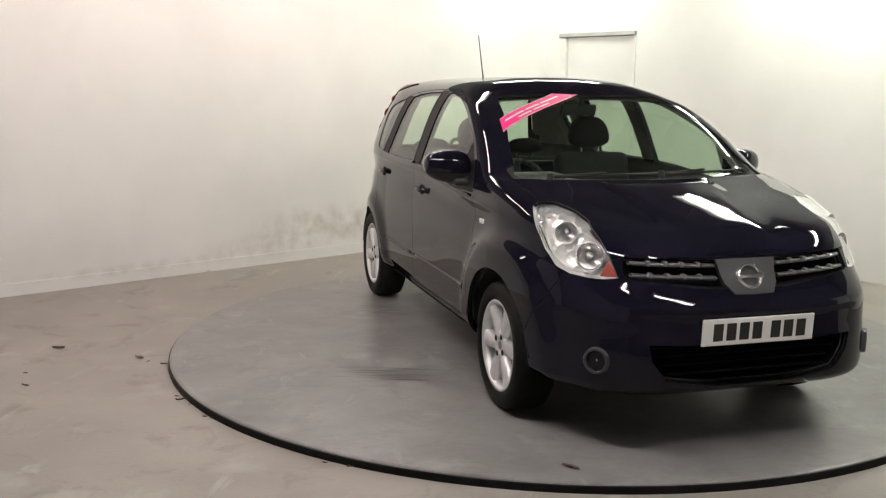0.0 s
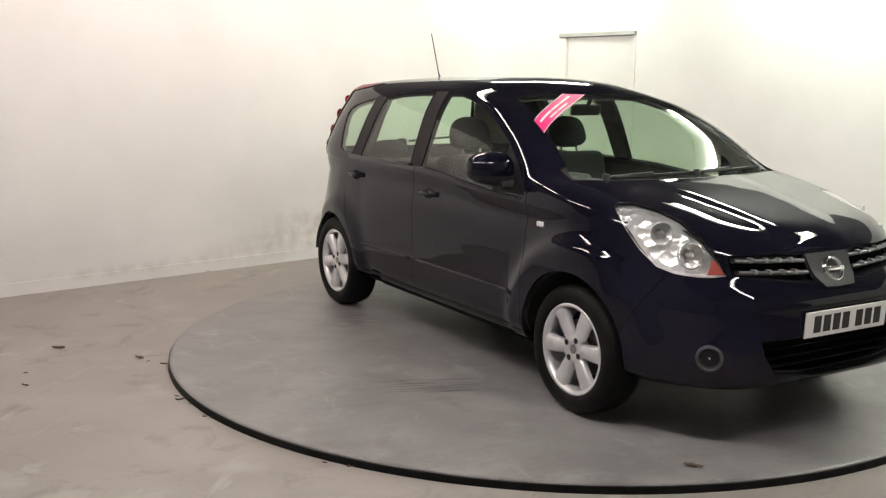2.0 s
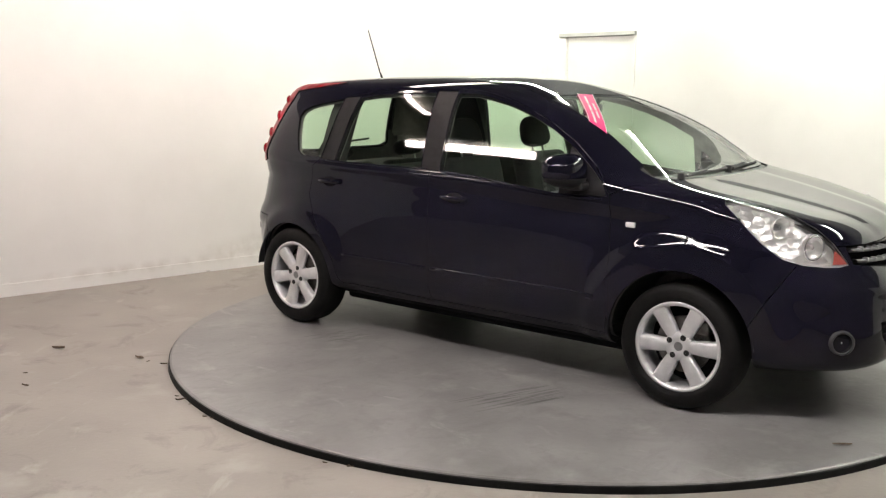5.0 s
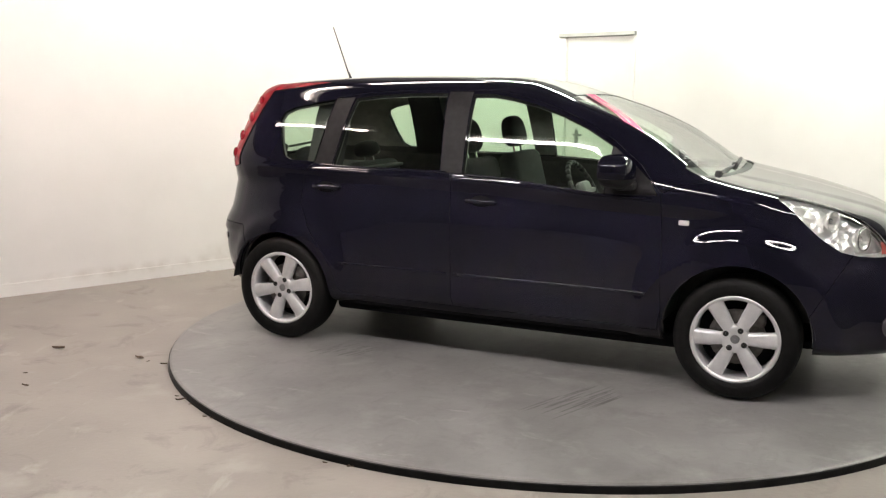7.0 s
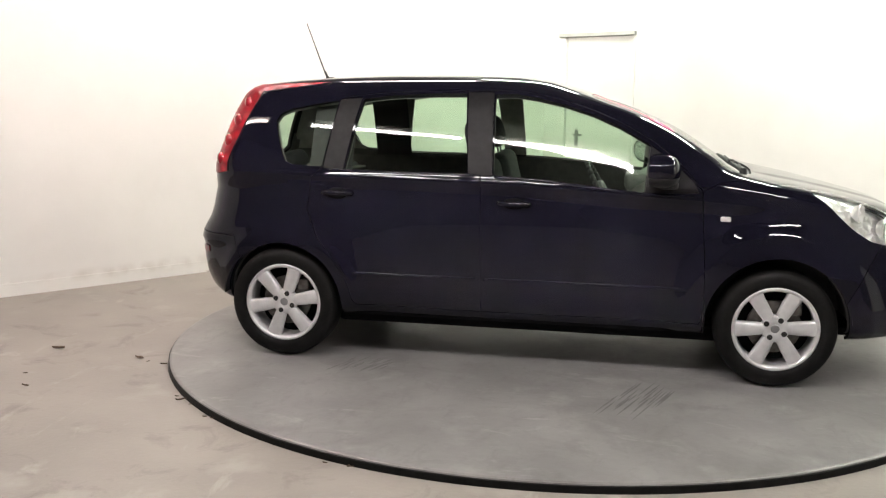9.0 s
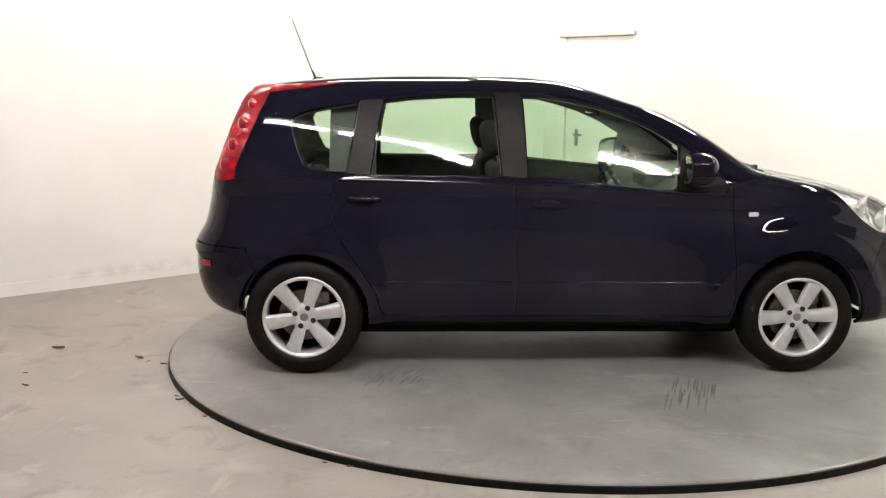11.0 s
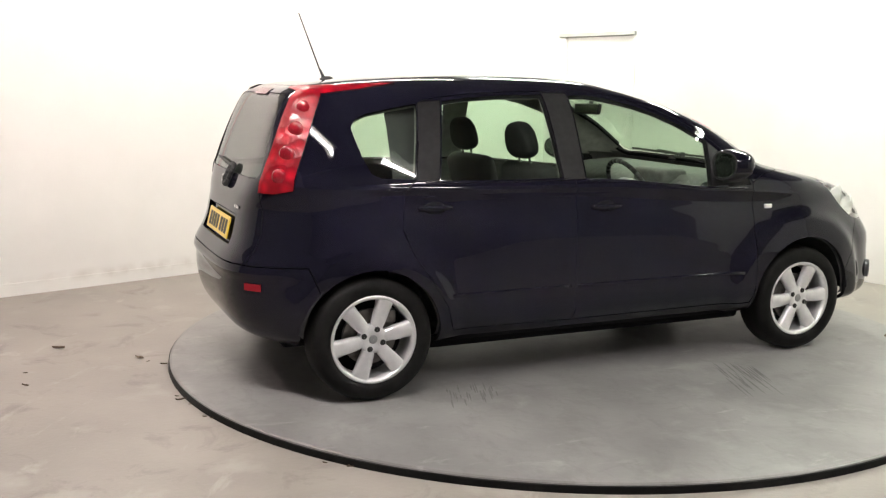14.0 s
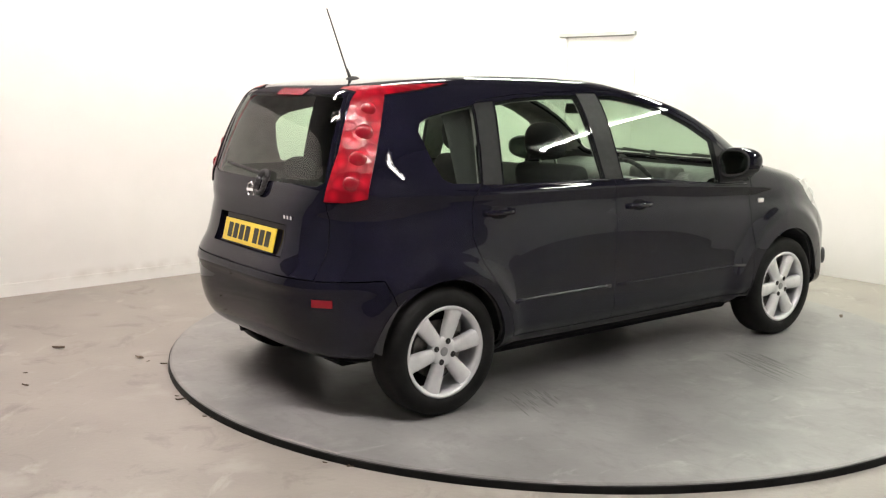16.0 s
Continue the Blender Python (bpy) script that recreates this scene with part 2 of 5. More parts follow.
LEN_L, LEN_R, THICK = 9.5, 8.0, 0.2
WHITE_TOP = 2.46
slab("floor", [spot(-0.4, -0.4), spot(LEN_L + 0.4, -0.4), spot(LEN_L + 0.4, LEN_R + 0.4), spot(-0.4, LEN_R + 0.4)], -0.2, 0, CONCRETE, "worn grey concrete floor of a photo bay", "floor")
slab("ceiling", [spot(-0.4, -0.4), spot(LEN_L + 0.4, -0.4), spot(LEN_L + 0.4, LEN_R + 0.4), spot(-0.4, LEN_R + 0.4)], CEIL, CEIL + 0.2, DULL, "grey ceiling of the bay", "ceiling")
slab("wall_left", [spot(-THICK, 0), spot(LEN_L, 0), spot(LEN_L, -THICK), spot(-THICK, -THICK)], 0, WHITE_TOP, WALL_SCUFFED, "white painted wall with scuffs near the floor", "wall")
slab("wall_upper_left", [spot(-THICK, 0), spot(LEN_L, 0), spot(LEN_L, -THICK), spot(-THICK, -THICK)], WHITE_TOP, CEIL, DULL, "grey upper wall of the bay", "wall")
slab("wall_upper_right", [spot(0, 0), spot(0, LEN_R + THICK), spot(-THICK, LEN_R + THICK), spot(-THICK, 0)], WHITE_TOP, CEIL, DULL, "grey upper wall of the bay", "wall")
slab("wall_back", [spot(LEN_L, -THICK), spot(LEN_L, LEN_R + THICK), spot(LEN_L + THICK, LEN_R + THICK), spot(LEN_L + THICK, -THICK)], 0, CEIL, DULL, "unseen back wall of the bay, dim light put into its grey", "wall")
WHITE_END = 1.8
slab("wall_side_white", [spot(0, LEN_R), spot(WHITE_END, LEN_R), spot(WHITE_END, LEN_R + THICK), spot(0, LEN_R + THICK)], 0, WHITE_TOP, WALL, "white painted end of the side wall", "wall")
slab("wall_upper_side", [spot(0, LEN_R), spot(WHITE_END, LEN_R), spot(WHITE_END, LEN_R + THICK), spot(0, LEN_R + THICK)], WHITE_TOP, CEIL, DULL, "grey upper side wall", "wall")
slab("wall_side", [spot(WHITE_END, LEN_R), spot(LEN_L, LEN_R), spot(LEN_L, LEN_R + THICK), spot(WHITE_END, LEN_R + THICK)], 0, CEIL, DULL, "unseen side wall of the bay, dim light put into its grey", "wall")
DOOR_0, DOOR_1, DOOR_TOP = 0.212, 1.186, 2.072


def wall_box(bm, r0, r1, z0, z1, d0, d1, bevel=0.0):
    """A box on the right wall: r along it, z up, d out of it into the room."""
    m = Matrix((( *ALONG_R.xy, 0, 0), (*ALONG_L.xy, 0, 0), (0, 0, 1, 0), (0, 0, 0, 1))).transposed()
    m.translation = CORNER
    return box(bm, (r0, d0, z0), (r1, d1, z1), bevel, m)


def wall_and_door():
    bm = bmesh.new()
    wall_box(bm, 0, DOOR_0, 0, WHITE_TOP, -THICK, 0)
    wall_box(bm, DOOR_0, DOOR_1, DOOR_TOP, WHITE_TOP, -THICK, 0)
    wall_box(bm, DOOR_1, LEN_R + THICK, 0, WHITE_TOP, -THICK, 0)
    tagged(part("wall_right", bm, WALL), "white painted wall with a flush door", "wall", kind="structure")
    door = tagged(new("door_1"), "white painted door, closed, in a slim frame", "door", kind="structure")
    part("door_leaf", wall_box(bmesh.new(), 0.300, 1.150, 0.006, 2.030, -0.06, -0.018, 0.003), DOOR_WHITE, door)
    for r0, r1, z1 in ((DOOR_0 + 0.001, 0.294, 2.034), (1.156, DOOR_1 - 0.001, 2.034)):
        part("door_jamb", wall_box(bmesh.new(), r0, r1, 0, z1, -0.09, 0.012, 0.003), DOOR_WHITE, door)
    part("door_head", wall_box(bmesh.new(), DOOR_0 + 0.001, DOOR_1 - 0.001, 2.036, DOOR_TOP - 0.001, -0.09, 0.035, 0.003), HEAD_GREY, door, "pale grey door head")
    plate = part("handle_plate", wall_box(bmesh.new(), 0.430, 0.470, 0.93, 1.10, -0.018, -0.008, 0.004), SATIN, door, "grey metal handle plate")
    part("lever", wall_box(bmesh.new(), 0.440, 0.560, 1.035, 1.057, 0.022, 0.040, 0.008), SATIN, plate, "grey metal lever")
    part("lever_neck", wall_box(bmesh.new(), 0.440, 0.460, 1.036, 1.056, -0.010, 0.030, 0.006), SATIN, plate)


wall_and_door()
corners = [spot(0.02, 0.0005), spot(LEN_L, 0.0005), spot(LEN_L, 0.014), spot(0.02, 0.014)]
slab("baseboard", corners, 0, 0.092, WALL_SCUFFED, "white painted skirting board with scuffs", "skirting")


# ---- turntable ----
def turntable():
    base = tagged(new("turntable"), "round grey steel turntable with a black rubber rim", "turntable")
    bm = bmesh.new()
    spun(bm, [(0.001, 0.04), (1.2, 0.04), (2.225, 0.04), (2.236, 0.036), (2.238, 0.030)], 160, pose(0, 0, 0, 90))
    for v in bm.verts:
        v.co.z = abs(v.co.z)
    bmesh.ops.remove_doubles(bm, verts=bm.verts, dist=0.002)
    bmesh.ops.recalc_face_normals(bm, faces=bm.faces)
    part("deck", bm, PLATE, base)
    bm = bmesh.new()
    spun(bm, [(2.238, 0.031), (2.243, 0.028), (2.246, 0.0)], 160, pose(0, 0, 0, 90))
    for v in bm.verts:
        v.co.z = abs(v.co.z)
    bmesh.ops.recalc_face_normals(bm, faces=bm.faces)
    part("rim", bm, RUBBER, base, "black rubber rim")
    return base


TABLE = turntable()


def tube_light(a, b, z, glow, label):
    """A fluorescent batten from a to b (x, y)."""
    a, b = Vector((*a, z)), Vector((*b, z))
    half = (b - a).length / 2
    base = tagged(new("fluorescent_light"), label, "ceiling light", "fluorescent lights of the bay")
    base.matrix_basis = Matrix.Translation((a + b) / 2) @ (b - a).to_track_quat("X", "Z").to_matrix().to_4x4()
    part("housing", box(bmesh.new(), (-half - 0.03, -0.13, 0.035), (half + 0.03, 0.13, 0.075), 0.01), WHITE, base)
    for k in (-0.7, 0.7):
        part("hanger", rod(bmesh.new(), (k * half, 0, 0.07), (k * half, 0, CEIL - z - 0.002), 0.004, 0.004, 8), SATIN, base, "thin metal hanger")
    for k in (-1, 1):
        part("end_cap", box(bmesh.new(), (k * half - 0.02, -0.03, -0.03), (k * half + 0.02, 0.03, 0.04), 0.006), WHITE, base)
    bm = bmesh.new()
    spun(bm, [(0.001, -half), (0.028, -half), (0.028, half), (0.001, half)], 16, pose(0, 0, 0, 0, 0, 90))
    part("tube", bm, glow, base, "glowing white tube")
    return base


LAMP_Z = 3.0
for a, b, glow, label in (
    ((-2.42, -2.24), (-1.14, -2.75), TUBE, "long white fluorescent light hung from the ceiling, switched on"),
    ((-1.07, -2.78), (0.22, -3.28), TUBE, "long white fluorescent light hung from the ceiling, switched on"),
    ((1.20, -2.98), (2.70, -3.22), TUBE, "long white fluorescent light hung from the ceiling, switched on"),
    ((1.40, 2.90), (2.12, 1.02), TUBE_GREEN, "greenish fluorescent light hung near the wall, switched on"),
    ((2.75, 0.75), (3.66, -0.86), TUBE_GREEN, "greenish fluorescent light hung near the wall, switched on"),
    ((-0.75, 3.62), (0.55, 3.42), TUBE_GREEN, "greenish fluorescent light hung near the corner, switched on"),
    ((-4.35, -0.98), (-3.10, -1.85), TUBE_WARM, "unseen pinkish fluorescent light hung near the wall, switched on"),
    # next two lights are added out of view to brighten the left wall
    (spot(2.3, 1.35).xy, spot(3.8, 1.35).xy, TUBE_WARM, "unseen pinkish fluorescent light hung near the wall, switched on"),
    (spot(4.3, 1.5).xy, spot(5.8, 1.5).xy, TUBE_WARM, "unseen pinkish fluorescent light hung near the wall, switched on"),
):
    tube_light(a, b, LAMP_Z, glow, label)


def scraps():
    """Dry leaves and bits of dirt on the floor."""
    spots = ((-2.842, -0.601, 0.045), (-2.299, -0.72, 0.036), (-2.654, -1.294, 0.025), (-2.769, -1.091, 0.014), (-2.841, 1.804, 0.04), (-1.793, -1.392, 0.03), (-2.117, -0.817, 0.022), (-1.542, -1.628, 0.02), (-1.591, -1.612, 0.012), (-0.907, -2.083, 0.014), (-0.792, -2.102, 0.024), (-1.832, -1.344, 0.012), (-2.044, -0.915, 0.012), (-1.408, -1.731, 0.012), (-2.224, -0.778, 0.01), (-1.719, -1.45, 0.012))
    for k, (x, y, r) in enumerate(spots):
        r *= 0.85
        rnd = random.Random(k)
        bm = bmesh.new()
        rows = []
        for i in range(5):
            u = -1 + i / 2
            w = 0.42 * (1 - u * u * 0.85) * rnd.uniform(0.7, 1.2)
            rows.append([(u * r, v * w * r, 0.002 + r * (0.18 * abs(v) + 0.12 * u * u) * rnd.uniform(0.6, 1.4)) for v in (-1, -0.5, 0, 0.5, 1)])
        sheet(bm, rows)
        made = bmesh.ops.extrude_face_region(bm, geom=list(bm.faces))["geom"]
        for v in made:
            if isinstance(v, bmesh.types.BMVert):
                v.co.z += 0.0018
        bmesh.ops.recalc_face_normals(bm, faces=bm.faces)
        low = min(v.co.z for v in bm.verts)
        for v in bm.verts:
            v.co.z -= low - 0.0005
        ob = part("dry_leaf", bm, LEAF)
        ob.matrix_basis = pose(x, y, 0, 0, 0, rnd.uniform(-40, 40))
        tagged(ob, "curled brown dry leaf on the concrete floor", "leaf", "dry leaves on the floor")


def tyre_marks():
    """Rubber streaks on the turntable's deck."""
    for cx, cy, wide, long, count, seed in ((0.53, -1.10, 0.24, 0.52, 30, 1), (-0.94, -0.86, 0.26, 0.26, 22, 2)):
        rnd = random.Random(seed)
        for k in range(count):
            y = cy + rnd.uniform(-0.40, 0.40) * long
            x = cx - wide / 2 + wide * k / (count - 1) + rnd.uniform(-0.008, 0.008) + 0.35 * (y - cy)
            h = long * rnd.uniform(0.12, 0.34)
            bm = sheet(bmesh.new(), [[(x + 0.7 * h * (t - 0.5) - w, y + (t - 0.5) * 2 * h, TABLE_TOP + 0.0012), (x + 0.7 * h * (t - 0.5) + w, y + (t - 0.5) * 2 * h, TABLE_TOP + 0.0012)] for t, w in ((0, 0.0006), (0.2, 0.003), (0.5, 0.0045), (0.8, 0.003), (1, 0.0006))])
            part("tyre_mark", bm, STREAK, TABLE, "dark rubber streak")


# ---- car body surface: horizontal outlines stacked in height ----
# z, front x, rear x, half width, squareness of the front and of the rear
LEVELS = [
    (0.250, 2.02, -1.72, 0.770, 5.0, 5.0),
    (0.272, 2.09, -1.79, 0.80, 5.0, 5.0),
    (0.32, 2.135, -1.875, 0.825, 4.8, 5.0),
    (0.42, 2.145, -1.925, 0.838, 4.6, 5.0),
    (0.52, 2.137, -1.94, 0.843, 4.5, 5.0),
    (0.60, 2.13, -1.94, 0.845, 4.5, 5.0),
    (0.66, 2.10, -1.925, 0.845, 4.4, 5.0),
    (0.74, 2.035, -1.88, 0.844, 4.4, 5.0),
    (0.80, 2.005, -1.86, 0.842, 4.2, 5.0),
    (0.85, 1.965, -1.85, 0.838, 4.2, 5.0),
    (0.90, 1.875, -1.84, 0.832, 4.6, 5.0),
    (0.95, 1.69, -1.83, 0.8235, 5.6, 5.5),
    (1.00, 1.46, -1.81, 0.809, 7.5, 6.5),
    (1.04, 1.25, -1.795, 0.7955, 8.5, 7.5),
    (1.075, 1.11, -1.775, 0.7825, 8.0, 8.5),
    (1.15, 0.99, -1.75, 0.7545, 7.6, 9.0),
    (1.25, 0.83, -1.718, 0.7165, 7.6, 9.0),
    (1.35, 0.608, -1.68, 0.6715, 7.6, 9.0),
    (1.43, 0.378, -1.64, 0.622, 7.4, 9.0),
    (1.478, 0.24, -1.57, 0.577, 6.5, 7.5),
    (1.513, 0.125, -1.37, 0.51, 5.5, 5.0),
    (1.534, 0.035, -1.08, 0.42, 3.5, 4.0),
    (1.545, -0.05, -0.84, 0.31, 3.0, 3.5),
    (1.551, -0.16, -0.60, 0.12, 2.5, 2.5),
]


def spline(ts, vs, t):
    """Smooth interpolation without overshoot (monotone cubic)."""
    ts, vs, t = np.asarray(ts, float), np.asarray(vs, float), np.asarray(t, float)
    h, d = np.diff(ts), np.diff(vs) / np.diff(ts)
    m = np.zeros(len(ts))
    m[0], m[-1] = d[0], d[-1]
    for i in range(1, len(ts) - 1):
        if d[i - 1] * d[i] > 0:
            w1, w2 = 2 * h[i] + h[i - 1], h[i] + 2 * h[i - 1]
            m[i] = (w1 + w2) / (w1 / d[i - 1] + w2 / d[i])
    i = np.clip(np.searchsorted(ts, t) - 1, 0, len(ts) - 2)
    s = (t - ts[i]) / h[i]
    return (vs[i] * (1 + 2 * s) * (1 - s) ** 2 + h[i] * m[i] * s * (1 - s) ** 2 + vs[i + 1] * s * s * (3 - 2 * s) + h[i] * m[i + 1] * s * s * (s - 1))


def body_grid(per_level=4):
    """Points of the body's right half, level by level, from the front centre round the side to the rear centre."""
    table = np.array(LEVELS)
    k = np.arange(len(table))
    v = np.linspace(0, len(table) - 1, (len(table) - 1) * per_level + 1)
    z, xf, xr, w, ef, er = [spline(k, table[:, c], v)[:, None] for c in range(6)]
    q = np.concatenate([np.linspace(0, 1, 25)[:-1], 1 + np.linspace(0, 1, 75)[:-1], 2 + np.linspace(0, 1, 75)[:-1], 3 + np.linspace(0, 1, 19)])
    a = np.where(q < 1, np.arctan(q), np.where(q < 3, math.pi / 2 - np.arctan(2 - q), math.pi - np.arctan(4 - q)))[None, :]
    c, s = np.cos(a), np.sin(a)
    mid = 0.35 * xf + 0.65 * xr
    mid = mid + (0.1 - mid) * np.clip((1.5 - z) / 0.1, 0, 1)
    e = np.where(c > 0, ef, er)
    r = (np.abs(c) ** e + np.abs(s) ** e) ** (-1 / e)
    x = mid + np.where(c > 0, xf - mid, mid - xr) * c * r
    y = -w * s * r
    y[:, 0] = y[:, -1] = 0
    return np.stack([x, y, np.broadcast_to(z, x.shape)], -1)


def level_at(z):
    table = np.array(LEVELS)
    k = float(np.interp(z, spline(np.arange(len(table)), table[:, 0], np.linspace(0, len(table) - 1, 400)), np.linspace(0, len(table) - 1, 400)))
    return [float(spline(np.arange(len(table)), table[:, c], [k])[0]) for c in range(6)]


def end_x(y, z, front=True):
    """Where the nose (or the tail) of the body lies at half-width y and height z."""
    _, xf, xr, w, ef, er = level_at(z)
    mid = 0.1 if z < 1.4 else 0.1 + (0.35 * xf + 0.65 * xr - 0.1) * min(1, (z - 1.4) / 0.1)
    e = ef if front else er
    k = max(0.0, 1 - (abs(y) / w) ** e) ** (1 / e)
    return mid + (xf - mid) * k if front else mid - (mid - xr) * k


HUB_F, HUB_R, HUB_Z = 1.30, -1.30, 0.303
ARCH_F, ARCH_R = 0.352, 0.335


def side_cut(x, z):
    """How far the flank lies inside (+) or outside (-) the smooth body: arch flares, shoulder crease, hollow doors, sill."""
    cut = 0.018 * np.clip((1.0 - z) / 0.12, 0, 1) * np.clip((1.25 - np.abs(x)) / 0.35, 0, 1)
    for hub, r, wide, fall, out in ((HUB_F, ARCH_F, 0.105, 0.066, 0.033), (HUB_R, ARCH_R, 0.05, 0.066, 0.028)):
        d = np.hypot(x - hub, z - HUB_Z)
        cut = cut - out * np.exp(-(np.maximum(d - r - wide, 0) / fall) ** 2) * np.clip((z - 0.2) / 0.1, 0, 1)
    zc = np.interp(x, [-1.5, -1.13, -0.42, 0.03, 0.51, 0.9, 1.4], [1.02, 1.012, 1.003, 0.995, 0.962, 0.938, 0.91])
    span = np.clip((x + 1.6) / 0.2, 0, 1) * np.clip((1.35 - x) / 0.3, 0, 1)
    cut = cut + (0.010 * np.exp(-((z - zc + 0.075) / 0.05) ** 2) - 0.006 * np.exp(-((z - zc) / 0.014) ** 2)) * span
    cut = cut + 0.008 * np.exp(-((z - 0.60) / 0.16) ** 2) * np.exp(-(x / 0.75) ** 4)
    return cut + 0.016 * np.clip((0.345 - z) / 0.02, 0, 1) * np.clip((x + 1.0) / 0.1, 0, 1) * np.clip((1.0 - x) / 0.1, 0, 1)


def side_y(x, z):
    """The half-width of the body at x and height z."""
    _, xf, xr, w, ef, er = level_at(z)
    mid = 0.1
    a, e = ((x - mid) / (xf - mid), ef) if x > mid else ((mid - x) / (mid - xr), er)
    return w * max(0.0, 1 - a ** e) ** (1 / e) - float(side_cut(x, z))




def circle(cx, cz, r, steps=40):
    return [(cx + r * math.cos(2 * math.pi * k / steps), cz + r * math.sin(2 * math.pi * k / steps)) for k in range(steps)]


def inside(p, poly):
    """Whether the 2D point p lies in the polygon."""
    hit = False
    x, y = p
    for (x0, y0), (x1, y1) in zip(poly, poly[1:] + poly[:1]):
        if (y0 > y) != (y1 > y) and x < x0 + (y - y0) * (x1 - x0) / (y1 - y0):
            hit = not hit
    return hit


R2 = math.sqrt(0.5)
VIEWS = {  # two axes of a flat view, and the part of the right half that it looks at
    "side": (Vector((1, 0, 0)), Vector((0, 0, 1)), lambda c: c.y < -0.36),
    "front": (Vector((0, 1, 0)), Vector((0, 0, 1)), lambda c: c.x > 0.15),
    "rear": (Vector((0, 1, 0)), Vector((0, 0, 1)), lambda c: c.x < -1.35),
    "top": (Vector((1, 0, 0)), Vector((0, 1, 0)), lambda c: c.z > 0.7 and c.x > 0.9),
    "corner_front": (Vector((R2, R2, 0)), Vector((0, 0, 1)), lambda c: c.x > 1.2 and c.y < -0.3),
    "corner_rear": (Vector((R2, -R2, 0)), Vector((0, 0, 1)), lambda c: c.x < -1.2 and c.y < -0.2),
}
